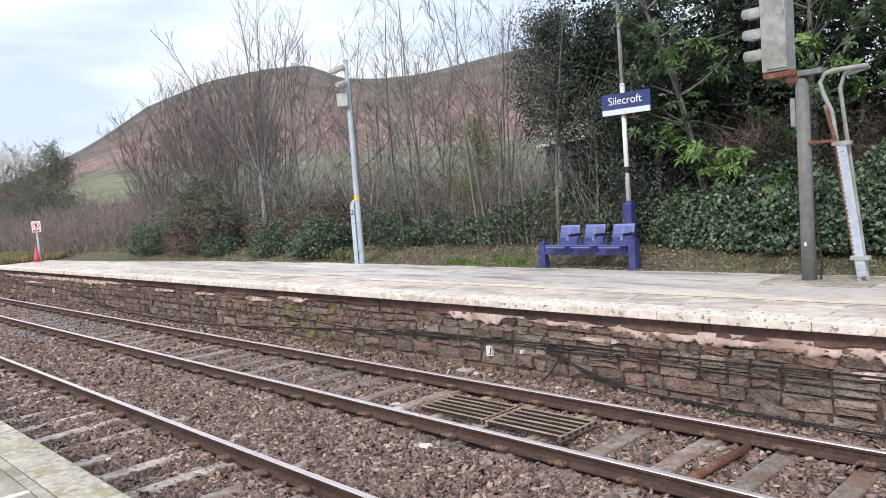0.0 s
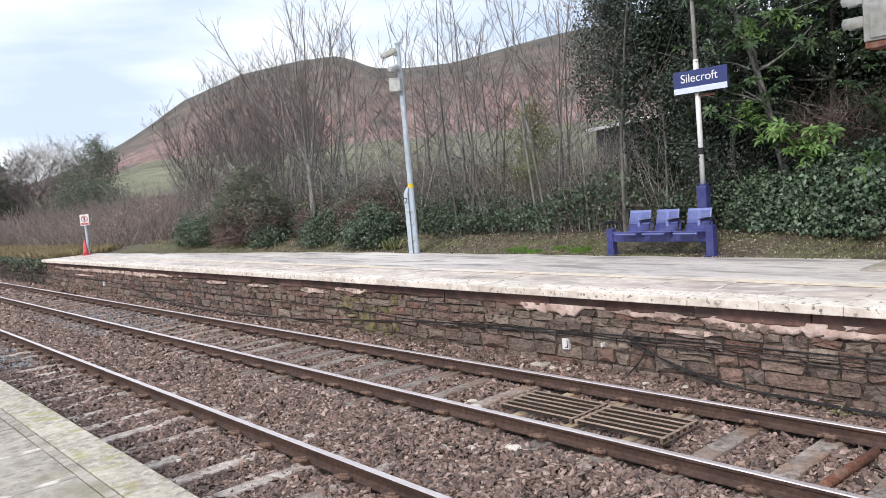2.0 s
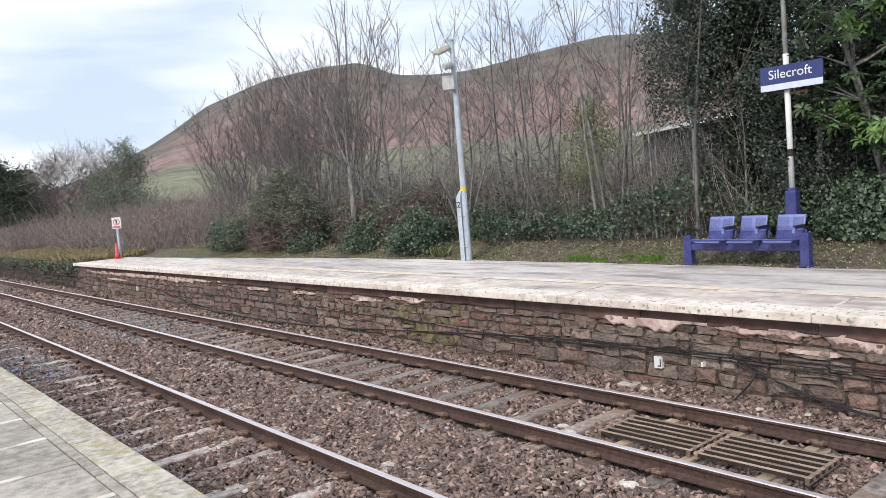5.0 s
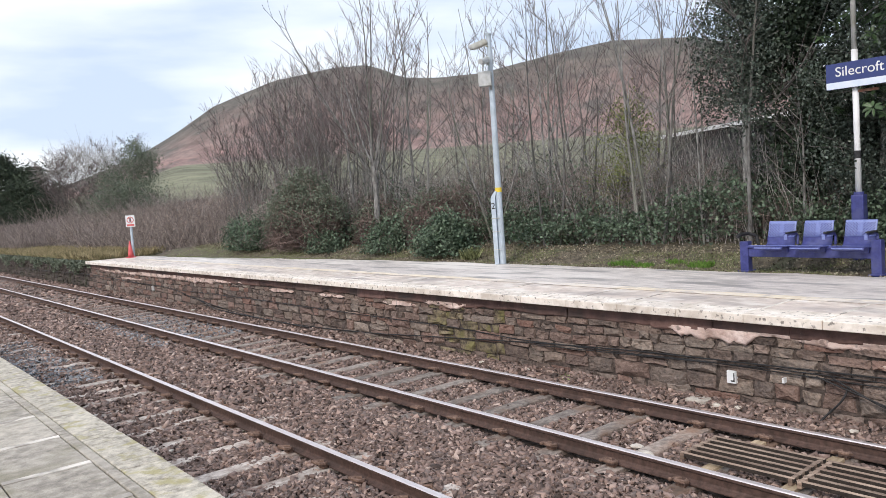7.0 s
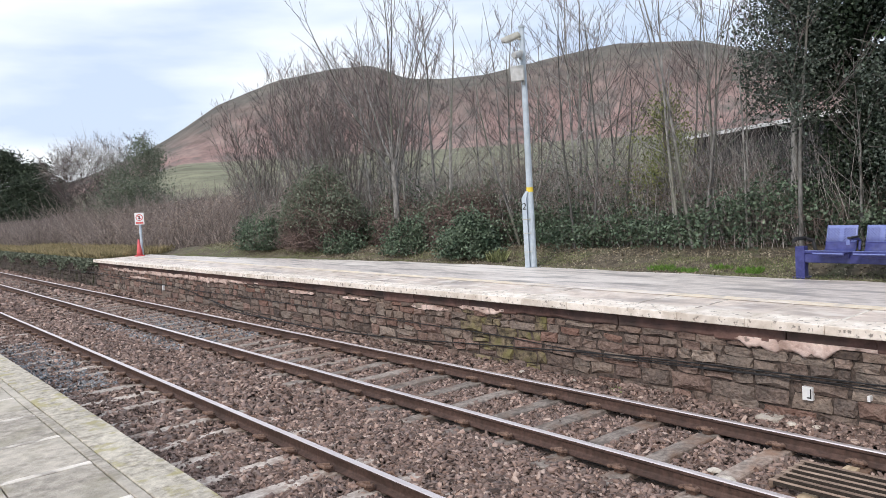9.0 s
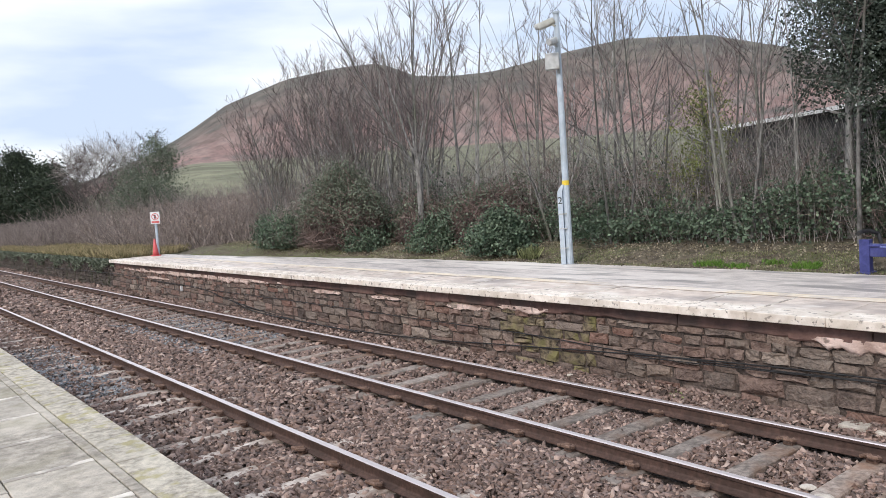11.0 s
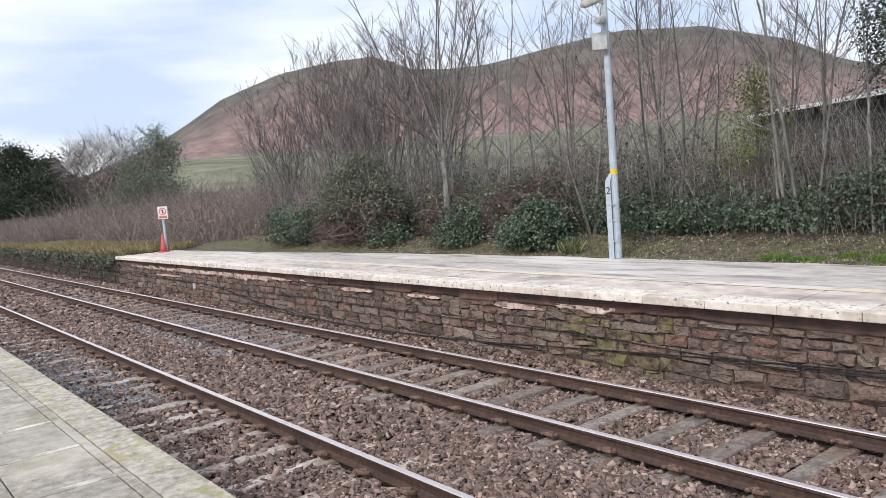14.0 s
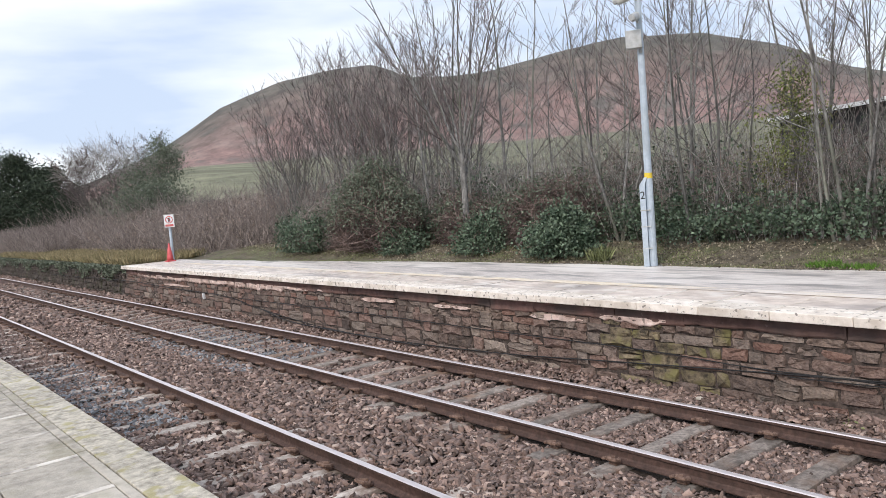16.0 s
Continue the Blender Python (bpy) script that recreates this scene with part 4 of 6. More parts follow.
CX = WALL_X - 0.07
RUN = "black cable sagging along the stone platform wall"
cable([(CX, -4, 0.74), (CX, 2, 0.72), (CX, 4, 0.70), (CX, 6.2, 0.68), (CX, 8, 0.645), (CX, 9.2, 0.62), (CX, 10.2, 0.58), (CX, 11, 0.54), (CX, 12.2, 0.47), (CX, 14, 0.36), (CX, 16, 0.24), (CX, 19, 0.16),
       (CX, 22, 0.2), (CX, 25, 0.42), (CX, 27, 0.62), (CX, 31, 0.66), (CX, 36, 0.72), (CX, 48, 0.6)], 0.0101, RUN)
cable([(CX, -4, 0.6), (CX, 2, 0.56), (CX, 4, 0.56), (CX, 6.3, 0.58), (CX, 8.2, 0.6), (CX, 9.4, 0.57), (CX, 10.6, 0.56), (CX, 11.6, 0.55), (CX, 13.2, 0.6), (CX, 16, 0.6), (CX, 20, 0.62), (CX, 26, 0.6)], 0.0086, RUN)
cable([(CX - 0.03, 1, 0.67), (CX - 0.03, 4, 0.65), (CX - 0.03, 6, 0.64), (CX - 0.03, 7.4, 0.63), (CX - 0.03, 9, 0.575), (CX - 0.03, 10.4, 0.53), (CX, 11.2, 0.5)], 0.0070, RUN)
cable([(CX, 6.75, 0.62), (CX - 0.05, 6.45, 0.5), (CX - 0.06, 6.1, 0.36), (CX - 0.1, 5.4, 0.23), (CX - 0.14, 4.5, 0.2), (CX - 0.2, 3.4, 0.19), (CX - 0.2, 2.0, 0.19), (CX - 0.2, 0, 0.19)], 0.0109, "black cable dropping from the wall onto the ballast")
cable([(CX, 6.9, 0.6), (CX - 0.06, 6.4, 0.47), (CX - 0.05, 5.8, 0.3), (CX - 0.12, 5.0, 0.2), (CX - 0.2, 3.9, 0.185), (CX - 0.28, 2.4, 0.185), (CX - 0.3, 0, 0.18)], 0.0101, "black cable dropping from the wall onto the ballast")
cable([(CX - 0.02, 6.55, 0.55), (CX - 0.07, 6.6, 0.4), (CX - 0.1, 6.75, 0.22), (CX - 0.16, 6.85, 0.1)], 0.0117, "black cable hanging down into the ballast")
cable([(CX - 0.02, 24.6, 0.4), (CX - 0.05, 23.5, 0.25), (CX - 0.1, 22, 0.2), (CX - 0.15, 18, 0.19)], 0.0140, "black cable lying at the foot of the wall")

tag = empty("wall_plate", WALL_X - 0.06, 7.93, 0.36, "small white plate with dark marks on the wall", "plate")
part("plate", boxed((-0.02, -0.06, 0.015), (0.05, 0.055, 0.17), 0.004), WHITE, tag)
part("mark", boxed((-0.024, -0.05, 0.04), (-0.021, -0.035, 0.15)), BLACK, tag)
part("mark", boxed((-0.024, -0.035, 0.04), (-0.021, 0.0, 0.055)), BLACK, tag)
tag2 = empty("wall_plate", WALL_X - 0.06, 7.28, 0.47, "small white clip fixed to the wall by the cables", "plate")
part("plate", boxed((-0.02, -0.015, 0.0), (0.05, 0.015, 0.06), 0.004), WHITE, tag2)
tag3 = empty("wall_plate", WALL_X - 0.06, 28.5, 0.45, "small white plate fixed low on the wall", "plate")
part("plate", boxed((-0.02, -0.03, 0.0), (0.05, 0.03, 0.16), 0.004), WHITE, tag3)


def mortar_patch(y0, y1, z0, z1, rng):
    """An uneven smear of pale mortar, proud of the stones."""
    bm = bmesh.new()
    n = max(8, int((y1 - y0) / 0.06))
    top, bot = [], []
    for k in range(n + 1):
        y = y0 + (y1 - y0) * k / n
        e = max(0.0, math.sin(math.pi * k / n)) ** 0.4 * (0.72 + 0.28 * math.sin(y * 4.3) * math.sin(y * 1.9))
        mid = (z0 + z1) / 2
        top.append(bm.verts.new((WALL_X - 0.052 + rng.uniform(-0.008, 0.008), y, mid + (z1 - mid) * e * rng.uniform(0.88, 1.05))))
        bot.append(bm.verts.new((WALL_X - 0.052 + rng.uniform(-0.008, 0.008), y, mid - (mid - z0) * e * (0.75 + 0.3 * math.sin(y * 9.1) * math.sin(y * 3.7)) * rng.uniform(0.8, 1.1))))
    front = [bm.faces.new((top[k], top[k + 1], bot[k + 1], bot[k])) for k in range(n)]
    r = bmesh.ops.extrude_face_region(bm, geom=front)
    for v in r["geom"]:
        if isinstance(v, bmesh.types.BMVert):
            v.co.x += 0.08
    return part("mortar_patch", bm, PALE_MORTAR, platform_far, "pale pink patch of old mortar")


def lime_band(y0, y1, depth, seed, proud=0.0):
    """A ragged band of pale lime mortar under the red course, with stones breaking through it."""
    bm, rows = bmesh.new(), []
    n = int((y1 - y0) / 0.045)
    for k in range(n + 1):
        y = y0 + (y1 - y0) * k / n
        fade = min(1.0, 6 * k / n, 6 * (n - k) / n)
        low = 1.0 - depth * fade * (0.75 + 0.6 * noise.noise((seed, y * 1.1, 0)) + 0.45 * noise.noise((seed, y * 4.5, 3)) + 0.5 * noise.noise((seed, y * 12.0, 6)))
        low = min(low, 0.985)
        row = []
        for j in range(6):
            z = 1.03 + (low - 1.03) * j / 5
            x = WALL_X - 0.056 - proud + 0.03 * noise.noise((seed + 5, y * 3.3, z * 9)) + 0.014 * noise.noise((seed, y * 14, z * 20)) + 0.03 * (j == 5)
            row.append(bm.verts.new((x, y, z)))
        rows.append(row)
    for a, c in zip(rows, rows[1:]):
        for j in range(5):
            bm.faces.new((a[j], c[j], c[j + 1], a[j + 1]))
    r = bmesh.ops.extrude_face_region(bm, geom=bm.faces[:])
    for v in r["geom"]:
        if isinstance(v, bmesh.types.BMVert):
            v.co.x = WALL_X + 0.02
    return part("mortar_band", bm, PALE_MORTAR, platform_far, "ragged pale pink band of old lime mortar", True)


lime_band(-5.5, 7.6, 0.17, 1.0)
lime_band(7.55, 8.8, 0.15, 2.0, 0.02)
lime_band(21.5, 35.4, 0.13, 3.0, 0.006)
lime_band(12.8, 14.0, 0.07, 5.0)
mrng = random.Random(8)
for a, b, c, d in ((14.2, 15.3, 0.84, 0.98), (16.7, 17.7, 0.86, 0.98), (18.9, 20.1, 0.84, 0.98), (5.6, 6.3, 0.74, 0.84), (29.6, 31.8, 0.7, 0.8), (1.8, 2.9, 0.66, 0.76)):
    mortar_patch(a, b, c, d, mrng)


def grating(y0, y1):
    g = empty("timber_grating", 6.72, (y0 + y1) / 2, 0.155, "slatted weathered timber mat lying between the rails", "grating", "timber gratings")
    h = (y1 - y0) / 2
    for k in range(6):
        x = -0.31 + k * 0.124
        bm = boxed((x - 0.024, -h, 0.0), (x + 0.024, h, 0.035))
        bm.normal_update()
        # Top face keeps the lit timber colour, the other faces take painted shade.
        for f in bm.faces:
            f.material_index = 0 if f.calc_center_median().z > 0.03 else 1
        part("slat", bm, [WOOD, WOOD_SHADE], g)
    for y in (-h + 0.03, h - 0.03):
        part("end_batten", boxed((-0.34, y - 0.02, -0.03), (0.34, y + 0.02, 0.034), 0.004), WOOD, g)
    g.rotation_euler[2] = radians(0.8)
    return g


grating(6.22, 7.36)
grating(5.06, 6.19)
for y in (5.455, 6.237, 7.018):
    t = part("timber_bearer", boxed((6.07, y - 0.06, 0.06), (7.35, y + 0.06, 0.123), 0.006), PALE_WOOD)
    tagged(t, "pale timber bearer under the slatted mat", "timber", "timber bearers under the grating")
    t.rotation_euler[2] = 0

pipe = part("rusty_pipe", piped([(6.05, 3.5, 0.11), (6.6, 3.47, 0.12), (7.3, 3.42, 0.125)], 0.046, 10), RUST, None, "", True)
tagged(pipe, "rusty red pipe lying across between two sleepers", "pipe")


def rubble(x, y, z, size, rng, flat=0.5):
    bm = bmesh.new()
    bmesh.ops.create_icosphere(bm, subdivisions=2, radius=1)
    s = Vector((rng.uniform(0, 9), rng.uniform(0, 9), 0))
    for v in bm.verts:
        v.co *= 1 + 0.45 * noise.noise(v.co * 1.3 + s)
        v.co = Vector((v.co.x * size * rng.uniform(0.97, 1.03), v.co.y * size * 0.75, v.co.z * size * flat))
    ob = part("pale_rubble", bm, PALE_STONE)
    ob.location, ob.rotation_euler[2] = (x, y, z), rng.uniform(0, 3)
    return tagged(ob, "pale broken lump of stone lying on the ballast", "stone", "pale stones on the ballast")


rrng = random.Random(3)
for x, y, s in ((5.55, 6.35, 0.11), (5.3, 6.7, 0.07), (5.15, 7.0, 0.05), (5.4, 6.95, 0.06), (8.15, 8.0, 0.06), (8.2, 7.75, 0.05), (6.35, 7.75, 0.1), (6.5, 7.95, 0.07), (8.1, 24.3, 0.09), (8.0, 24.0, 0.07), (7.95, 23.2, 0.06),
                (4.9, 6.1, 0.04), (3.35, 8.9, 0.05), (3.1, 9.2, 0.045), (5.1, 11.3, 0.05), (8.15, 12.2, 0.05), (8.2, 11.2, 0.04), (8.1, 6.4, 0.05), (8.2, 5.9, 0.05), (3.0, 12.1, 0.04)):
    rubble(x, y, 0.09 + (0.06 if x > 8 else 0.0), s, rrng, 0.3 if s > 0.09 else 0.4)
offcut = part("concrete_offcut", boxed((8.12, 8.15, 0.12), (8.34, 8.42, 0.17), 0.012), PALE_STONE)
tagged(offcut, "small flat pale concrete offcut beside the wall", "concrete")

# ---------------- plants ----------------


def leaves(name, centres, length, width, rng, mat, up=0.0, parent=None, droop=0.0):
    """Folded leaves at the given places."""
    n = len(centres)
    R = turns(n, rng)
    size = rng.uniform(0.65, 1.25, n)[:, None]
    a, b, c = R[:, :, 0], R[:, :, 1], R[:, :, 2]
    if up:
        a = a + np.array([0, 0, up])
        a /= np.linalg.norm(a, axis=1)[:, None]
        b = np.cross(c, a)
        b /= np.linalg.norm(b, axis=1)[:, None]
        c = np.cross(a, b)
    L, W = size * length, size * width
    base = centres
    tip = centres + a * L - c * L * 0.12
    m1 = centres + a * L * 0.45 + b * W + c * W * 0.35
    m2 = centres + a * L * 0.45 - b * W + c * W * 0.35
    v = np.stack([base, m1, tip, m2], 1).reshape(-1, 3)
    k = np.arange(n)[:, None] * 4
    f = np.concatenate([k + np.array([[0, 1, 2]]), k + np.array([[0, 2, 3]])])
    return link(name, mesh_arrays(name, v, f), mat, parent)


def clumps(n_clumps, per, box_lo, box_hi, spread, rng, keep=None):
    c = rng.uniform(box_lo, box_hi, (n_clumps, 3))
    if keep is not None:
        c = c[keep(c)]
    p = np.repeat(c, per, 0) + rng.normal(size=(len(c) * per, 3)) * spread
    return p


def stems(name, base, top, r, rng, mat, bend=0.15, parent=None, segs=2):
    """Thin crooked three-sided stems from base to top."""
    n = len(base)
    d = top - base
    length = np.linalg.norm(d, axis=1)[:, None]
    side = rng.normal(size=(n, 3))
    u = np.cross(d, side)
    u /= np.linalg.norm(u, axis=1)[:, None] + 1e-9
    w = np.cross(d, u)
    w /= np.linalg.norm(w, axis=1)[:, None] + 1e-9
    rings = []
    for k in range(segs + 1):
        t = k / segs
        p = base + d * t + u * length * bend * math.sin(math.pi * t) * rng.uniform(0.2, 1, (n, 1)) + rng.normal(size=(n, 3)) * 0.02 * length * (0 < k < segs)
        rr = (r * (1 - 0.75 * t))[:, None]
        for j in range(3):
            ang = 2 * math.pi * j / 3
            rings.append(p + rr * (math.cos(ang) * u + math.sin(ang) * w))
    v = np.stack(rings, 1)
    f = [(3 * k + j, 3 * k + (j + 1) % 3, 3 * k + 3 + (j + 1) % 3, 3 * k + 3 + j) for k in range(segs) for j in range(3)]
    fa = np.array(f)[None] + (np.arange(n) * (3 * segs + 3))[:, None, None]
    return link(name, mesh_arrays(name, v.reshape(-1, 3), fa.reshape(-1, 4)), mat, parent)


def branch_mesh(name, limbs, sides):
    """One mesh of tapered limbs; a limb is a list of points and a list of radii."""
    vs, fs, base = [], [], 0
    for pts, radii in limbs:
        for i, p in enumerate(pts):
            d = (pts[min(i + 1, len(pts) - 1)] - pts[max(i - 1, 0)]).normalized()
            u = d.cross(Vector((0.9, 0.3, 0.1))).normalized()
            w = d.cross(u)
            for k in range(sides):
                a = 2 * math.pi * k / sides
                q = p + radii[i] * (math.cos(a) * u + math.sin(a) * w)
                vs.append((q.x, q.y, q.z))
        for i in range(len(pts) - 1):
            for k in range(sides):
                a, b = base + i * sides + k, base + i * sides + (k + 1) % sides
                fs.append((a, b, b + sides, a + sides))
        base += len(pts) * sides
    return mesh_arrays(name, np.array(vs), np.array(fs))


def limb(rng, start, way, length, r0, r1, n, wob, lift=0.1):
    pts, radii = [start.copy()], [r0]
    d = way.normalized()
    for k in range(n):
        d = (d + Vector((rng.gauss(0, wob), rng.gauss(0, wob), rng.gauss(0, wob) + lift))).normalized()
        pts.append(pts[-1] + d * (length / n))
        radii.append(r0 + (r1 - r0) * (k + 1) / n)
    return pts, radii


def bare_tree(seed, height, n_stems, spread, fan=0.0, twiggy=1.0, thick=1.0, slim=1.0, tilt=0.0):
    """Trunk limbs and twig limbs of a leafless tree."""
    rng = random.Random(seed)
    trunks, boughs, twigs = [], [], []
    for s in range(n_stems):
        ang = rng.uniform(0, 2 * math.pi)
        off = Vector((math.cos(ang), math.sin(ang), 0)) * rng.uniform(0.02, 0.25)
        lean = Vector((math.cos(ang) * spread, math.sin(ang) * spread + tilt, 1))
        h = height * rng.uniform(0.75, 1.0)
        r = (0.024 + 0.0062 * height) * rng.uniform(0.75, 1.15) / (1 + 0.12 * n_stems) * slim
        t = limb(rng, off - Vector((0, 0, 0.1)), lean, h, r, 0.006, 11, 0.034, 0.03)
        trunks.append(t)
        nb = int(rng.uniform(9, 13) * twiggy)
        for b in range(nb):
            f = 0.22 + 0.75 * (b + rng.random()) / nb
            i = min(int(f * 11), 10)
            p = t[0][i].lerp(t[0][i + 1], f * 11 - i)
            a2 = rng.uniform(0, 2 * math.pi)
            tr = t[1][i]
            way = Vector((math.cos(a2), math.sin(a2), rng.uniform(0.4, 1.35)))
            bl = h * (0.42 - 0.3 * f) * rng.uniform(0.7, 1.4)
            bo = limb(rng, p, way, bl, tr * rng.uniform(0.27, 0.42), 0.005, 6, 0.055, 0.05 + fan)
            boughs.append(bo)
            for q in range(int(rng.uniform(3, 6) * twiggy)):
                g = rng.uniform(0.2, 1.0)
                j = min(int(g * 6), 5)
                p2 = bo[0][j]
                w2 = (bo[0][j + 1] - bo[0][j]).normalized() + Vector((rng.gauss(0, 0.5), rng.gauss(0, 0.5), rng.uniform(-0.1, 0.5)))
                tw = limb(rng, p2, w2, bl * rng.uniform(0.3, 0.65), max(0.0052, bo[1][j] * 0.5) * thick, 0.004 * thick, 4, 0.07, 0.05)
                twigs.append(tw)
                for z in range(rng.randint(1, 2)):
                    j2 = rng.randint(1, 3)
                    w3 = (tw[0][j2 + 1] - tw[0][j2]).normalized() + Vector((rng.gauss(0, 0.6), rng.gauss(0, 0.6), rng.uniform(0, 0.5)))
                    twigs.append(limb(rng, tw[0][j2], w3, bl * rng.uniform(0.14, 0.3), 0.0045 * thick, 0.0035 * thick, 2, 0.1, 0.1))
    return branch_mesh("trunk", trunks, 7), branch_mesh("boughs", boughs, 4), branch_mesh("twigs", twigs, 3)


def make_tree(meshes, x, y, turn, scale, label, group, cat="tree", mats=None):
    t = empty("bare_tree", x, y, float(terrain(np.array(x), np.array(y))) - 0.02, label, cat, group)
    t.rotation_euler[2], t.scale = turn, (scale, scale, scale)
    for nm, me in zip(("trunk", "bough_mass", "twig_mass"), meshes):
        if not me.materials:
            me.materials.append(TWIG if nm == "twig_mass" else BARK)
        ob = new(nm, me)
        ob.parent = t
        if nm != "trunk":
            tagged(ob, kind="stuff")
    return t


KINDS = [bare_tree(k + 20, h, n, sp, fan, 0.9, slim=0.85) for k, (h, n, sp, fan) in enumerate([(7.0, 1, 0.05, 0), (7.5, 2, 0.1, 0), (6.4, 3, 0.27, 0.0), (7.2, 2, 0.12, 0.05), (5.8, 4, 0.48, 0.02), (5.0, 6, 0.7, 0.02), (6.8, 1, 0.1, 0.03), (7.6, 1, 0.04, 0.05)])]
FANS = [bare_tree(seed, h, n, sp, 0.05, 0.95, 1.35, slim=0.7, tilt=0.06) for seed, h, n, sp in ((61, 6.6, 5, 0.22), (62, 6.9, 4, 0.18), (63, 6.2, 6, 0.26))]
UPRIGHT = "leafless grey-brown tree with fine upright twigs behind the platform"
SHRUBBY = "leafless many-stemmed sapling clump with reddish twigs above brambles"
trng = random.Random(31)
# the trees nearest to the platform
for x, y, k, turn, s in ((13.55, 10.55, 7, 0.3, 0.95), (13.55, 9.35, 6, 2.0, 0.62), (13.95, 11.6, 3, 4.0, 0.72), (13.9, 12.6, 1, 1.0, 0.95), (14.0, 13.3, 6, 5.0, 0.7), (13.65, 15.5, 3, 2.2, 0.95), (13.75, 17.6, 2, 0.4, 0.92),
                         (13.5, 20.2, 1, 3.3, 0.95), (14.3, 21.6, 0, 1.7, 1.1), (14.2, 23.6, 7, 5.1, 1.12), (14.2, 18.6, 7, 0.9, 0.92), (14.6, 16.4, 1, 2.9, 1.0)):
    make_tree(KINDS[k], x, y, turn, s, UPRIGHT, "bare trees behind the platform")
for k in range(22):
    y = 12.5 + 17 * (k + trng.random()) / 22
    x = trng.uniform(13.8, 18.0)
    make_tree(KINDS[trng.choice((0, 1, 2, 3, 6, 7))], x, y, trng.uniform(0, 6.28), trng.uniform(0.78, 1.02), UPRIGHT, "bare trees behind the platform")
for k, (x, y, s) in enumerate(((13.8, 25.6, 0.82), (14.6, 26.9, 0.95), (14.2, 28.3, 0.9), (15.4, 29.3, 1.05), (14.9, 31.0, 1.0), (15.9, 32.2, 1.08), (15.0, 33.9, 1.0), (16.6, 34.6, 1.1), (15.6, 36.4, 1.02), (17.0, 30.6, 1.15), (18.0, 33.5, 1.1), (16.8, 38.2, 0.95), (16.2, 26.2, 1.1), (15.2, 24.4, 1.1))):
    make_tree(FANS[k % 3], x, y, trng.uniform(-0.7, 0.7), s, SHRUBBY, "sapling clumps above the brambles")


def forked_tree():
    """A short trunk that forks into a wide fan of long rising branches."""
    rng = random.Random(91)
    trunk = limb(rng, Vector((0, 0, -0.1)), Vector((0.03, -0.06, 1)), 2.5, 0.1, 0.075, 6, 0.05, 0.05)
    boughs, twigs = [], []
    for k in range(9):
        a = 2 * math.pi * k / 9 + rng.uniform(-0.3, 0.3)
        start = trunk[0][rng.choice((4, 5, 6))]
        b = limb(rng, start, Vector((math.cos(a) * 0.5, math.sin(a) * 0.5, 1.0)), rng.uniform(3.8, 5.6), 0.036, 0.006, 10, 0.06, 0.05)
        boughs.append(b)
        for i in range(2, 10):
            for _ in range(2):
                way = (b[0][i] - b[0][i - 1]).normalized() + Vector((rng.gauss(0, 0.55), rng.gauss(0, 0.55), rng.uniform(0.0, 0.4)))
                tw = limb(rng, b[0][i], way, rng.uniform(0.5, 1.5), b[1][i] * 0.5 + 0.002, 0.004, 4, 0.08, 0.05)
                twigs.append(tw)
                twigs.append(limb(rng, tw[0][2], way + Vector((rng.gauss(0, 0.6), rng.gauss(0, 0.6), 0.2)), rng.uniform(0.2, 0.6), 0.005, 0.0035, 2, 0.1, 0.05))
    return branch_mesh("trunk", [trunk], 9), branch_mesh("boughs", boughs, 5), branch_mesh("twigs", twigs, 3)


FORKED = forked_tree()
make_tree(FORKED, 13.1, 22.05, 0.4, 1.0, "leafless tree forking low into a wide fan of branches", "bare trees behind the platform")
make_tree(KINDS[3], 13.8, 12.75, 2.6, 0.95, UPRIGHT, "bare trees behind the platform")

NR = np.random.default_rng(77)


def shelf(x, y):
    return terrain(np.asarray(x, float), np.asarray(y, float))


# thin undergrowth between the trees
n = 11000
bx, by = NR.uniform(13.75, 19.5, n), NR.uniform(7.5, 34, n)
hh = NR.uniform(0.8, 3.1, n) * NR.uniform(0.45, 1, n)
base = np.stack([bx, by, shelf(bx, by) - 0.05], -1)
top = base + np.stack([NR.normal(0, 0.17, n) * hh, NR.normal(0.1, 0.19, n) * hh, hh], -1)
n2 = 3600
bx, by = NR.uniform(14.5, 24, n2), NR.uniform(9, 46, n2)
h2 = NR.uniform(1.0, 2.8, n2)
base2 = np.stack([bx, by, shelf(bx, by) - 0.05], -1)
base = np.concatenate([base, base2])
top = np.concatenate([top, base2 + np.stack([NR.normal(0, 0.22, n2) * h2, NR.normal(0, 0.22, n2) * h2, h2], -1)])
n += n2
tagged(stems("undergrowth", base, top, NR.uniform(0.003, 0.0095, n), NR, SAPLING), "thin dry brown saplings and stems among the trees", "undergrowth", kind="stuff")

# a tangle of crossing twigs above the ivy
n = 9000
bx, by = 13.5 + 4.2 * NR.random(n) ** 1.3, NR.uniform(8.5, 32, n)
lift_ = (0.9 + 0.5 * np.sin(by * 0.8) * np.sin(by * 0.33 + bx)) * NR.uniform(0.1, 1.7, n)
base = np.stack([bx, by, shelf(bx, by) + lift_], -1)
top = base + NR.normal(size=(n, 3)) * np.array([0.32, 0.36, 0.26]) + np.array([0, 0, 0.15])
tagged(stems("twig_tangle", base, top, NR.uniform(0.002, 0.006, n), NR, BRAMBLE_STEM, 0.3), "tangle of brown crossing twigs above the ivy", "undergrowth", kind="stuff")

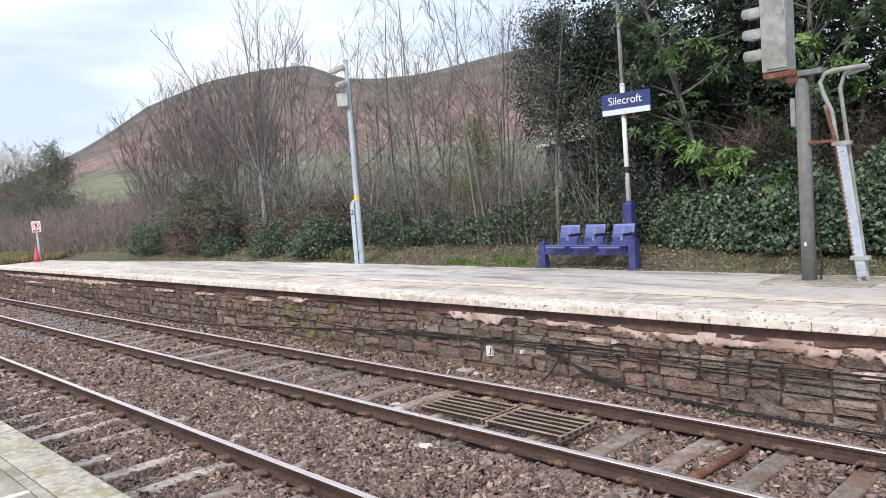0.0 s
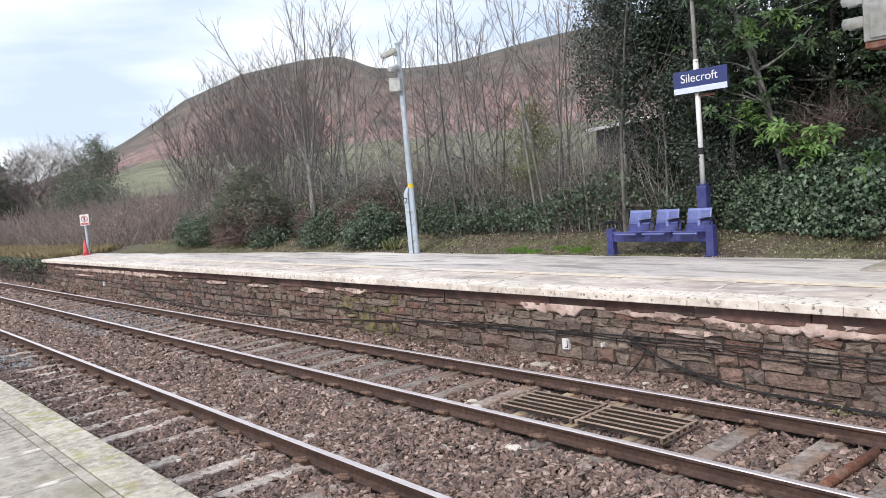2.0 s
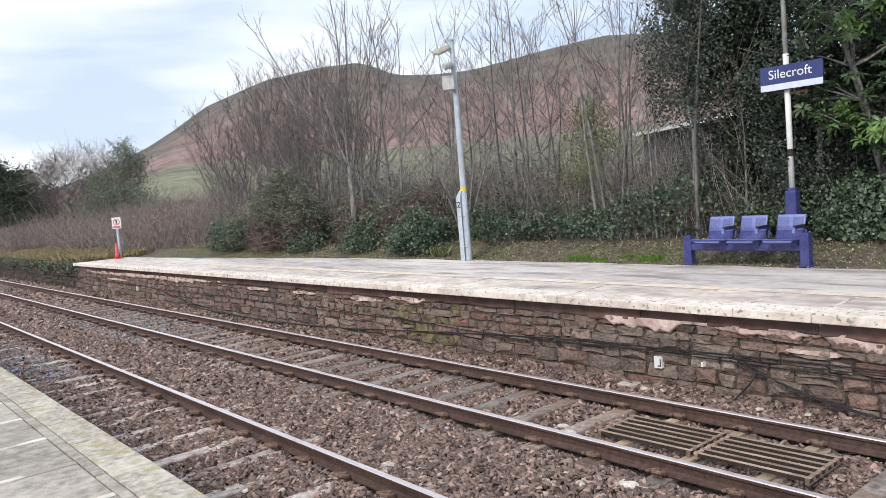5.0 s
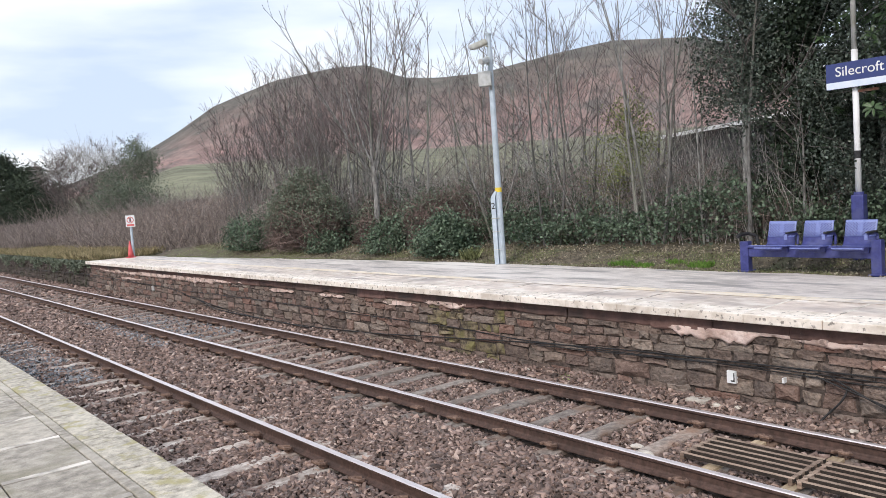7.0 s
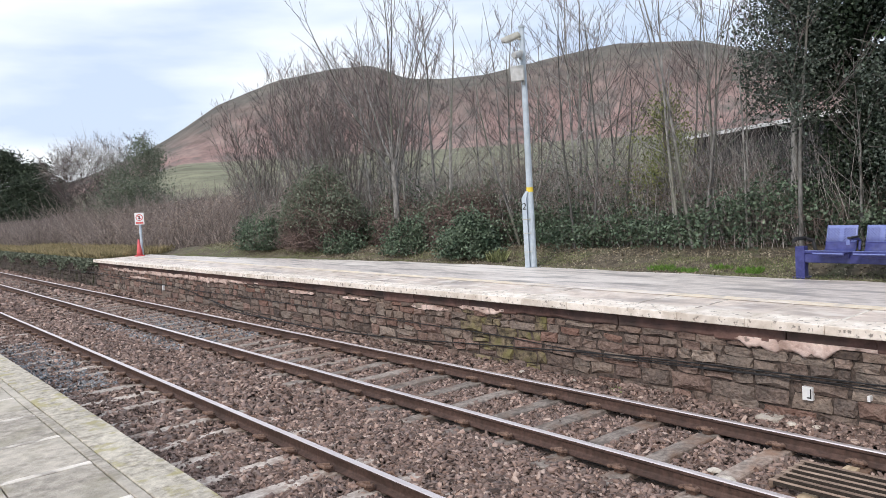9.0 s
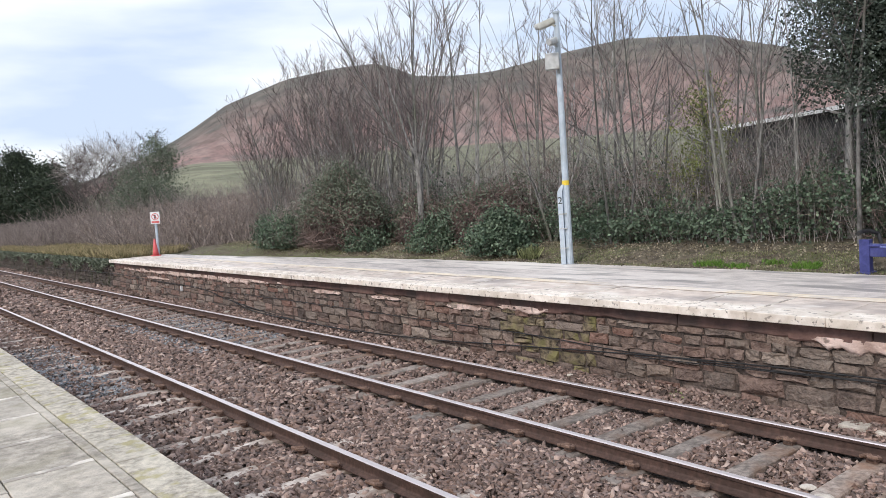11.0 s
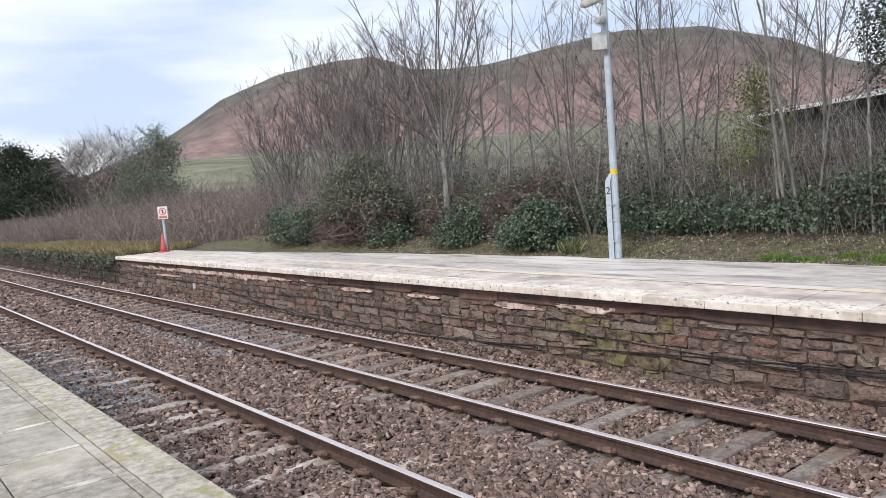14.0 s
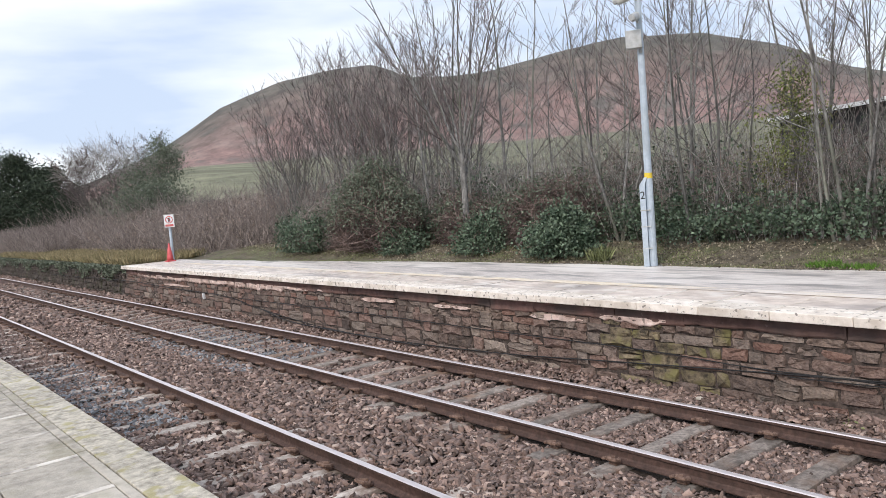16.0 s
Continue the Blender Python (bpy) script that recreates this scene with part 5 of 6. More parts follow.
# ivy and bramble along the foot of the trees
n = 7000
cx_, cy_ = NR.uniform(0, 1, n), NR.uniform(1.5, 33.5, n)
cx_ = 13.3 + 0.25 * np.sin(cy_ * 1.1) * np.sin(cy_ * 0.47) + 2.3 * cx_
hh = 0.38 + 0.6 * (0.5 + 0.5 * np.sin(cy_ * 0.9 + 1.0) * np.sin(cy_ * 0.37)) * np.clip((cx_ - 12.9) / 0.5, 0.15, 1) + 0.5 * NR.random(n) * np.clip(np.sin(cy_ * 2.1 + cx_ * 3) + 0.3, 0, 1)
pos = np.stack([cx_, cy_, shelf(cx_, cy_) + hh * NR.random(n) ** 0.5], -1)
pos = np.repeat(pos, 10, 0) + NR.normal(size=(n * 10, 3)) * np.array([0.12, 0.14, 0.08])
pos[:, 2] = np.maximum(pos[:, 2], shelf(pos[:, 0], pos[:, 1]) + 0.02)
tagged(leaves("ivy_cover", pos, 0.07, 0.03, NR, IVY), "dark glossy ivy covering the ground under the trees", "ivy", kind="stuff")


n = 44000
ux_, uy_ = NR.uniform(14.0, 18.5, n), NR.uniform(9, 34, n)
up_ = np.stack([ux_, uy_, shelf(ux_, uy_) + NR.uniform(0.1, 1.75, n) * NR.random(n) ** 0.6 * (0.85 + 0.55 * np.sin(uy_ * 1.3) * np.sin(uy_ * 0.41 + ux_))], -1)
tagged(leaves("bramble_leaves", up_, 0.085, 0.034, NR, IVY), "dark leaves of brambles and ivy among the stems", "brambles", kind="stuff")


def shrub(name, x, y, rx, ry, h, n_clumps, per, leaf, mat, stem_mat, label, category, hollow=0.55, spread=0.1, n_stems=120, z0=None, lump=0.25, group="", leaf_low=0.0):
    """A dense shrub: stems fanning from its foot and leaves in clumps near its uneven outside."""
    z = float(shelf(x, y)) if z0 is None else z0
    t = empty(name, x, y, z, label, category, group)
    d = NR.normal(size=(n_clumps, 3))
    d[:, 2] = np.abs(d[:, 2])
    d /= np.linalg.norm(d, axis=1)[:, None]
    lumps = NR.normal(size=(9, 3))
    lumps[:, 2] = np.abs(lumps[:, 2])
    lumps /= np.linalg.norm(lumps, axis=1)[:, None]
    near = np.max(np.clip((d @ lumps.T - 0.6) / 0.4, 0, 1), 1)
    rad = (hollow + (1 - hollow) * NR.random(n_clumps) ** 0.5) * (1 - lump + lump * 1.4 * near)
    c = d * rad[:, None] * np.array([rx, ry, h])
    leafy = c[c[:, 2] > leaf_low * h * NR.uniform(0.6, 1.2, n_clumps)]
    p = np.repeat(leafy, per, 0) + NR.normal(size=(len(leafy) * per, 3)) * spread
    p[:, 2] = np.maximum(p[:, 2], 0.02)
    tagged(leaves("foliage", p, leaf, leaf * 0.42, NR, mat, 0.0, t), kind="stuff")
    k = NR.integers(0, n_clumps, n_stems)
    b = NR.normal(size=(n_stems, 3)) * np.array([rx, ry, 0]) * 0.3
    if leaf_low > 0:
        half = n_stems // 2
        b[:half] = c[NR.integers(0, n_clumps, half)] * NR.uniform(0.75, 1.05, (half, 1)) * np.array([1, 1, 0.9])
    tagged(stems("stem_mass", b, c[k] * 1.06, NR.uniform(0.004, 0.012, n_stems), NR, stem_mat, 0.32, t, 3), kind="stuff")
    return t


BUSH = "tangled bramble bush with grey-green leaves and brown stems"
shrub("bramble_bush", 13.1, 25.7, 1.4, 2.0, 2.3, 1800, 20, 0.066, BRAMBLE, BRAMBLE_STEM, BUSH, "bush", 0.6, 0.15, 4600, lump=0.45, leaf_low=0.42)
shrub("bramble_bush", 14.0, 22.6, 1.1, 1.8, 1.5, 800, 6, 0.07, BRAMBLE, BRAMBLE_STEM, BUSH, "bush", 0.6, 0.16, 4200, lump=0.5, leaf_low=0.45)
shrub("bramble_bush", 13.7, 19.6, 1.0, 1.7, 1.6, 700, 6, 0.07, BRAMBLE, BRAMBLE_STEM, BUSH, "bush", 0.6, 0.16, 2600, lump=0.45, leaf_low=0.4)
shrub("bramble_bush", 13.0, 28.6, 1.2, 1.9, 1.4, 600, 3, 0.07, BRAMBLE, THICKET, BUSH, "bush", 0.6, 0.16, 3600, lump=0.5, leaf_low=0.6)
shrub("evergreen_shrub", 12.7, 18.35, 0.65, 0.9, 1.0, 420, 18, 0.07, IVY, BRAMBLE_STEM, "low dark glossy evergreen shrub beside the path", "shrub", 0.45, 0.12, lump=0.6)
shrub("evergreen_shrub", 12.2, 28.5, 0.8, 1.4, 0.95, 420, 15, 0.07, IVY, BRAMBLE_STEM, "low dark evergreen shrub at the verge", "shrub", 0.4, 0.15, lump=0.65)
shrub("ivy_shrub", 12.75, 21.0, 0.5, 0.9, 0.75, 260, 14, 0.07, IVY, BRAMBLE_STEM, "dark ivy mound at the foot of the brambles", "shrub", 0.4, 0.14, group="ivy mounds", lump=0.65)
shrub("ivy_shrub", 12.5, 24.2, 0.5, 0.9, 0.6, 200, 14, 0.07, IVY, BRAMBLE_STEM, "dark ivy mound at the foot of the brambles", "shrub", 0.4, 0.14, group="ivy mounds", lump=0.65)
for x, y, rx, ry, h in ((13.6, 5.6, 0.95, 1.4, 1.45), (13.5, 3.6, 0.95, 1.3, 1.5), (13.4, 1.4, 0.95, 1.4, 1.4), (13.9, 7.3, 0.6, 0.8, 0.9)):
    shrub("ivy_mound", x, y, rx, ry, h, 950, 15, 0.085, IVY_BANK, BRAMBLE_STEM, "dense rounded bank of glossy green ivy", "ivy", 0.72, 0.1, 200, group="banks of ivy behind the signal")


def evergreen(x, y, height, rx, ry, seed, n_clumps, per, leaf, mat, label, low=0.12, name="evergreen_tree", group="evergreen trees behind the bench", spread=0.14, wide=0.42, n_limbs=60):
    """A trunk with limbs and a crown of leaf clumps at the limbs' ends, with gaps."""
    rng = random.Random(seed)
    g = np.random.default_rng(seed)
    t = empty(name, x, y, float(shelf(x, y)) - 0.03, label, "tree", group)
    trunk = limb(rng, Vector((0, 0, 0)), Vector((0, 0, 1)), height * 0.9, 0.03 + 0.009 * height, 0.015, 10, 0.04, 0.05)
    limbs_, ends = [], []
    for k in range(n_limbs):
        f = low + (0.97 - low) * (k + rng.random()) / n_limbs
        p = trunk[0][min(int(f * 10), 9)]
        a = rng.uniform(0, 2 * math.pi)
        reach = max(0.0, math.sin(math.pi * min(1, 0.18 + 0.82 * f))) ** 0.6 * rng.uniform(0.6, 1.1)
        way = Vector((math.cos(a) * rx, math.sin(a) * ry, rng.uniform(-0.1, 0.7)))
        b = limb(rng, p, way, reach * Vector((math.cos(a) * rx, math.sin(a) * ry, 0)).length, 0.028, 0.006, 5, 0.12, 0.02)
        limbs_.append(b)
        for q in b[0][2:]:
            ends.append(q)
    part_trunk = link("trunk", branch_mesh("trunk", [trunk], 8), BARK, t)
    tagged(link("limb_mass", branch_mesh("limb_mass", limbs_, 4), BARK, t), kind="stuff")
    e = np.array([tuple(q) for q in ends])
    c = e[g.integers(0, len(e), n_clumps)] + g.normal(size=(n_clumps, 3)) * np.array([0.26, 0.26, 0.22]) * (0.6 + 0.2 * rx)
    p = np.repeat(c, per, 0) + g.normal(size=(n_clumps * per, 3)) * spread
    p[:, 2] = np.maximum(p[:, 2], 0.02)
    tagged(leaves("crown", p, leaf, leaf * wide, g, mat, 0.0, t), kind="stuff")
    return t


DARK = "dark glossy evergreen holly tree crowded with small leaves"
for x, y, h, rx, ry, sd in ((14.3, 8.4, 6.0, 1.4, 1.6, 2), (15.0, 6.6, 7.4, 1.5, 1.7, 3), (15.0, 4.6, 7.2, 1.6, 1.8, 4), (15.0, 2.4, 7.4, 1.6, 1.9, 5), (15.1, 0.2, 7.2, 1.6, 1.9, 6), (15.0, -2.2, 7.0, 1.6, 1.9, 7), (17.2, 7.4, 8.5, 1.9, 2.2, 8), (17.4, 3.2, 8.5, 1.9, 2.3, 9), (17.4, -1.0, 8.5, 1.9, 2.3, 10)):
    if sd == 2:
        evergreen(x, y, h, rx, ry, sd, 1050, 26, 0.062, GREY_HOLLY, "grey-green glossy holly tree with gaps in its crown", 0.04, wide=0.36, spread=0.12)
    elif y < 1:
        # Unseen hollies beyond the view's edge, added only to close off the light.
        evergreen(x, y, h, rx, ry, sd, 500, 12, 0.17, HOLLY, DARK, 0.04)
    elif x < 16:
        evergreen(x, y, h, rx, ry, sd, 1000, 24, 0.078, HOLLY, DARK, 0.04, wide=0.36, spread=0.11)
    else:
        evergreen(x, y, h, rx, ry, sd, 1200, 14, 0.14, HOLLY, DARK, 0.04)
evergreen(14.3, 10.85, 6.2, 1.15, 1.15, 1, 620, 26, 0.062, GREY_HOLLY, "grey-green glossy holly tree with gaps in its crown", 0.48, wide=0.36, spread=0.12)
evergreen(15.3, 9.7, 6.0, 1.3, 1.3, 11, 1300, 16, 0.085, HOLLY, DARK, 0.1)


def whorls(name, centres, length, rng, mat, parent):
    """Rosettes of long drooping leaves round each centre."""
    per = 9
    n = len(centres)
    c = np.repeat(centres, per, 0)
    axis = rng.normal(size=(n, 3)) * 0.35 + np.array([-0.45, -0.1, 0.8])
    axis /= np.linalg.norm(axis, axis=1)[:, None]
    u = np.cross(axis, np.array([0.2, 0.9, 0.3]))
    u /= np.linalg.norm(u, axis=1)[:, None]
    w = np.cross(axis, u)
    a = np.tile(np.arange(per) * 2 * np.pi / per, n) + rng.uniform(-0.3, 0.3, n * per)
    ax, uu, ww = (np.repeat(q, per, 0) for q in (axis, u, w))
    d = np.cos(a)[:, None] * uu + np.sin(a)[:, None] * ww + ax * rng.uniform(-0.25, 0.5, (n * per, 1))
    d /= np.linalg.norm(d, axis=1)[:, None]
    b = np.cross(ax, d)
    b /= np.linalg.norm(b, axis=1)[:, None] + 1e-9
    L = length * rng.uniform(0.6, 1.15, (n * per, 1))
    drop = np.array([0, 0, -1.0])
    p0, p1, p2, p3 = c + d * L * 0.08, c + d * L * 0.4, c + d * L * 0.75 + drop * L * 0.08, c + d * L + drop * L * 0.22
    rise = ax * L * 0.05
    v = np.stack([p0, p1 + b * L * 0.16 + rise, p2 + b * L * 0.13 + rise, p3, p2 - b * L * 0.13 + rise, p1 - b * L * 0.16 + rise, p1, p2], 1).reshape(-1, 3)
    k = np.arange(n * per)[:, None] * 8
    f = np.concatenate([k + np.array([q]) for q in ((0, 6, 1, 1), (1, 6, 7, 2), (2, 7, 3, 3), (0, 5, 6, 6), (5, 4, 7, 6), (4, 3, 7, 7))])
    tri = np.concatenate([f[:, :3], f[f[:, 2] != f[:, 3]][:, [0, 2, 3]]])
    return tagged(link(name, mesh_arrays(name, v, tri), mat, parent), kind="stuff")


def laurel(x, y, height, seed, bright):
    """A laurel: trunk, rising limbs, dark rosettes in the crown and bright sprays at the given ends."""
    rng, g = random.Random(seed), np.random.default_rng(seed)
    z = float(shelf(x, y)) - 0.03
    t = empty("laurel_tree", x, y, z, "tall laurel with long glossy leaves in bright sprays", "tree", "laurels among the evergreens")
    trunk = limb(rng, Vector((0, 0, 0)), Vector((0.02, 0.12, 1)), height * 0.9, 0.09, 0.02, 10, 0.05, 0.04)
    link("trunk", branch_mesh("trunk", [trunk], 8), BARK, t)
    limbs_, ends = [], []
    for k in range(30):
        f = 0.38 + 0.6 * (k + rng.random()) / 30
        a = rng.uniform(0, 2 * math.pi)
        b = limb(rng, trunk[0][min(int(f * 10), 9)], Vector((math.cos(a) - 0.2, math.sin(a), rng.uniform(0.1, 0.8))), rng.uniform(0.7, 1.6), 0.026, 0.008, 5, 0.12, 0.0)
        limbs_.append(b)
        ends += b[0][3:]
    sprays = []
    for p in bright:
        tip = Vector(p) - Vector((x, y, z))
        foot = min(trunk[0], key=lambda q: abs(q.z - tip.z + 0.5))
        mid = foot.lerp(tip, 0.5) + Vector((0, 0, 0.12))
        limbs_.append(([foot, mid, tip], [0.022, 0.014, 0.007]))
        sprays += [tuple(tip + Vector((rng.gauss(0, 0.1), rng.gauss(0, 0.14), rng.gauss(0, 0.11)))) for _ in range(9)]
    tagged(link("limb_mass", branch_mesh("limb_mass", [l_ for l_ in limbs_ if len(l_[0]) > 3], 4), BARK, t), kind="stuff")
    if bright:
        tagged(link("stalk_mass", branch_mesh("stalk_mass", [l_ for l_ in limbs_ if len(l_[0]) == 3], 5), BARK, t), kind="stuff")
        whorls("bright_sprays", np.array(sprays), 0.19, g, LAUREL, t)
    e = np.array([tuple(q) for q in ends])
    whorls("crown", np.repeat(e, 3, 0) + g.normal(size=(len(e) * 3, 3)) * 0.16, 0.17, g, DARK_LAUREL, t)
    return t


laurel(13.9, 6.9, 6.6, 13, [(13.3, 7.45, 3.75), (13.3, 7.3, 3.55), (13.25, 6.6, 3.05), (13.25, 6.8, 3.3), (13.3, 6.95, 3.2), (13.2, 6.3, 2.85), (13.3, 6.2, 3.15), (13.45, 7.4, 5.1), (13.5, 6.9, 5.3)])
laurel(14.1, 4.9, 6.6, 14, [(13.6, 4.5, 4.5), (13.6, 4.3, 4.2), (13.5, 5.0, 4.9), (13.4, 5.4, 2.75)])
laurel(14.2, 2.9, 6.4, 15, [(13.7, 3.3, 3.9), (13.7, 2.9, 4.4)])

# a brown tangle of dead stems between the laurels and the ivy bank
n = 2600
bx, by = NR.uniform(13.75, 14.4, n), NR.uniform(1.0, 7.0, n)
base = np.stack([bx, by, shelf(bx, by) + NR.uniform(0.9, 2.0, n)], -1)
top = base + NR.normal(size=(n, 3)) * np.array([0.3, 0.4, 0.25]) + np.array([0, 0, 0.25])
tagged(stems("dead_stem_tangle", base, top, NR.uniform(0.003, 0.008, n), NR, BRAMBLE_STEM, 0.35, None, 3), "brown tangle of dead stems above the ivy bank", "undergrowth", kind="stuff")
evergreen(15.4, 14.4, 3.6, 0.8, 0.9, 15, 260, 14, 0.065, OLIVE, "young yellow-green evergreen standing among bare trees", 0.25, "young_evergreen", "young evergreens", 0.14, 0.3, 26)

# the verge: grass, litter
n = 24000
gx_, gy_ = NR.uniform(11.8, 13.5, n), NR.uniform(-3, 34, n)
lit = np.stack([gx_, gy_, shelf(gx_, gy_) + NR.uniform(0.0, 0.03, n)], -1)
tagged(leaves("leaf_litter", lit, 0.045, 0.017, NR, LITTER), "dry brown fallen leaves scattered over the verge", "leaf litter", kind="stuff")


def grass(name, x0, x1, y0, y1, count, height, mat, label, patches=None, zf=None):
    gx0, gy0 = NR.uniform(x0, x1, count), NR.uniform(y0, y1, count)
    if patches is not None:
        k = patches(gx0, gy0)
        gx0, gy0 = gx0[k], gy0[k]
    m = len(gx0)
    p = np.stack([gx0, gy0, shelf(gx0, gy0) - 0.01], -1)
    return tagged(leaves(name, p, height, height * 0.045, NR, mat, 1.6), label, "grass", kind="stuff")


tuft = lambda x, y: (np.sin(y * 1.9) * np.sin(y * 0.73 + x * 2) + 0.35 * np.sin(x * 7 + y * 3) + 0.3 * np.sin(x * 23 + y * 17)) > 0.02
grass("verge_grass", 11.9, 13.1, 2, 22, 40000, 0.06, GRASS, "short green grass tufts along the verge", tuft)
grass("verge_grass", 11.1, 12.5, 22, 27, 12000, 0.06, GRASS, "short green grass tufts along the verge", tuft)
grass("verge_grass", 10.6, 12.3, 27, 33.5, 6500, 0.06, GRASS, "patch of green grass at the platform end")
FRESH = leaf_material("fresh_grass", (0.09, 0.19, 0.03), (0.17, 0.3, 0.06), 0.6, 0.4)
grass("bright_grass", 12.15, 12.6, 10.6, 12.8, 3600, 0.12, FRESH, "bright green tufts of taller grass beside the ivy", lambda x, y: np.sin(y * 5.3 + 1) * np.sin(x * 9 + y * 2) > 0.3)
grass("daffodil_shoots", 12.3, 12.5, 16.9, 17.3, 160, 0.32, GRASS, "upright green shoots growing on the verge")
grass("ochre_grass", 8.6, 11.5, 35.8, 62, 42000, 0.32, DRY_GRASS, "ochre and green grass over the old platform")
grass("rough_grass", 8.6, 11.5, 35.8, 52, 4500, 0.2, GRASS, "green grass mixed into the ochre bank")

for x, y, c in ((8.2, 4.1, 22), (8.22, 2.5, 34), (8.15, 10.4, 16)):
    w = np.stack([x + NR.normal(0, 0.07, c), y + NR.normal(0, 0.1, c), 0.12 + NR.uniform(0, 0.05, c)], -1)
    tagged(leaves("weed", w, 0.05, 0.014, NR, GRASS, 0.6), "small green weed growing out of the ballast", "weed", "weeds in the ballast", kind="stuff")

# brown thicket beyond the platform's end
n = 20000
bx, by = NR.uniform(10.6, 27, n), NR.uniform(33, 68, n)
keep = bx > 11.2 + 0.4 * np.sin(by * 0.8) + np.clip((36.5 - by) * 0.8, 0, 3)
bx, by = bx[keep], by[keep]
n = len(bx)
hh = NR.uniform(0.9, 2.9, n) * (0.75 + 0.4 * np.sin(by * 0.55 + bx * 0.4) * np.sin(bx * 0.9 + 1.3)) * (0.75 + 0.3 * np.clip((bx - 10.5) / 3, 0, 1)) * (1 + 0.35 * smoothstep(46, 60, by))
base = np.stack([bx, by, shelf(bx, by) - 0.05], -1)
top = base + np.stack([NR.normal(0, 0.45, n) * hh, NR.normal(0, 0.45, n) * hh, hh * 0.9], -1)
tagged(stems("brown_thicket", base, top, NR.uniform(0.007, 0.02, n), NR, THICKET, 0.25), "mass of dry brown stems beyond the platform end", "thicket", kind="stuff")
n = 36000
lx, ly = NR.uniform(10.8, 24, n), NR.uniform(34, 66, n)
lp = np.stack([lx, ly, shelf(lx, ly) + NR.uniform(0.1, 2.1, n) * (0.5 + 0.5 * np.clip((lx - 10.5) / 3, 0, 1))], -1)
tagged(leaves("dead_bracken", lp, 0.11, 0.018, NR, leaf_material("dead_bracken_fronds", (0.18, 0.14, 0.118), (0.38, 0.305, 0.265), 0.9, 0.45)), "dead brown bracken filling the thicket", "bracken", kind="stuff")

n = 5000
bx, by = NR.uniform(9.2, 12.5, n), NR.uniform(54, 84, n)
hh = NR.uniform(0.7, 1.9, n)
base = np.stack([bx, by, shelf(bx, by) - 0.05], -1)
top = base + np.stack([NR.normal(0, 0.4, n) * hh, NR.normal(0, 0.4, n) * hh, hh], -1)
tagged(stems("brown_thicket", base, top, NR.uniform(0.008, 0.02, n), NR, THICKET, 0.3), "low brown scrub over the disused platform", "thicket", kind="stuff")

# far trees at the end of the line
FAR_DARK = "broad dark evergreen tree beyond the thicket"
for x, y, h, r, sd, m in ((15.8, 80, 7.4, 3.0, 41, 2200), (13.2, 82, 9.0, 3.6, 42, 2600), (9.6, 84, 8.4, 3.5, 44, 2400), (14.2, 77, 6.0, 3.0, 45, 1700), (5.5, 88, 7.6, 3.4, 46, 1600)):
    evergreen(x, y, h, r, r, sd, m, 9, 0.18, YEW, FAR_DARK, 0.12, "far_evergreen_tree", "far trees", 0.3, 0.4, 60)
evergreen(16.9, 59, 5.2, 2.5, 2.5, 48, 800, 10, 0.1, BRAMBLE, "ivy-clad tree standing in the thicket", 0.05, "ivy_clad_tree", "far trees", 0.35, 0.4, 50)
evergreen(17.4, 57, 4.0, 2.8, 2.8, 47, 900, 10, 0.1, BRAMBLE, "ivy-clad tree standing in the thicket", 0.05, "ivy_clad_tree", "far trees", 0.3, 0.4, 50)
evergreen(18.6, 60, 7.9, 2.1, 2.1, 43, 1000, 12, 0.1, BRAMBLE, "ivy-clad tree standing in the thicket", 0.05, "ivy_clad_tree", "far trees", 0.26, 0.4, 50)
FAR_KIND = bare_tree(77, 9.0, 6, 0.6, -0.06, 1.6, 1.5)
make_tree(FAR_KIND, 17.2, 62, 0.5, 1.0, "wide leafless grey tree with a rounded crown", "far trees")


def twiggy_crown(parent, rx, ry, rz, zc, count):
    """A rounded haze of fine twigs at the ends of a far tree's limbs."""
    d = NR.normal(size=(count, 3))
    d[:, 2] = np.abs(d[:, 2]) * 0.9 - 0.15
    d /= np.linalg.norm(d, axis=1)[:, None]
    rad = NR.uniform(0.25, 0.95, (count, 1)) ** 0.7 * (0.85 + 0.15 * np.sin(7 * d[:, :1] + 5 * d[:, 2:]))
    b = d * rad * np.array([rx, ry, rz]) + np.array([0, 0, zc])
    t = b + (d + NR.normal(size=(count, 3)) * 0.5) * NR.uniform(0.3, 0.8, (count, 1))
    tagged(stems("twig_haze", b, t, NR.uniform(0.006, 0.012, count), NR, PALE_TWIG, 0.1, parent), kind="stuff")


FAR_TREE = make_tree(FAR_KIND, 16.4, 64.5, 1.5, 0.9, "wide leafless grey tree with a rounded crown", "far trees")
twiggy_crown(FAR_TREE, 4.4, 4.4, 3.2, 5.4, 3600)
make_tree(FAR_KIND, 16.0, 64, 2.5, 0.8, "wide leafless grey tree with a rounded crown", "far trees")
for k in range(7):
    make_tree(KINDS[4 + k % 2], 17 + k * 1.1 + trng.uniform(-0.5, 0.5), 38 + k * 2.2, trng.uniform(0, 6), trng.uniform(0.55, 0.75), "small leafless shrub rising from the brown thicket", "shrubs in the thicket")

# ---------------- the old wall beyond the platform's end, buildings ----------------
old = empty("old_platform_wall", 0, 0, 0, "low dark stone wall of a disused overgrown platform", "wall", kind="structure")
part("core", boxed((WALL_X + 0.05, PLAT_END, -0.1), (WALL_X + 0.14, 78, 1.1)), MORTAR, old)


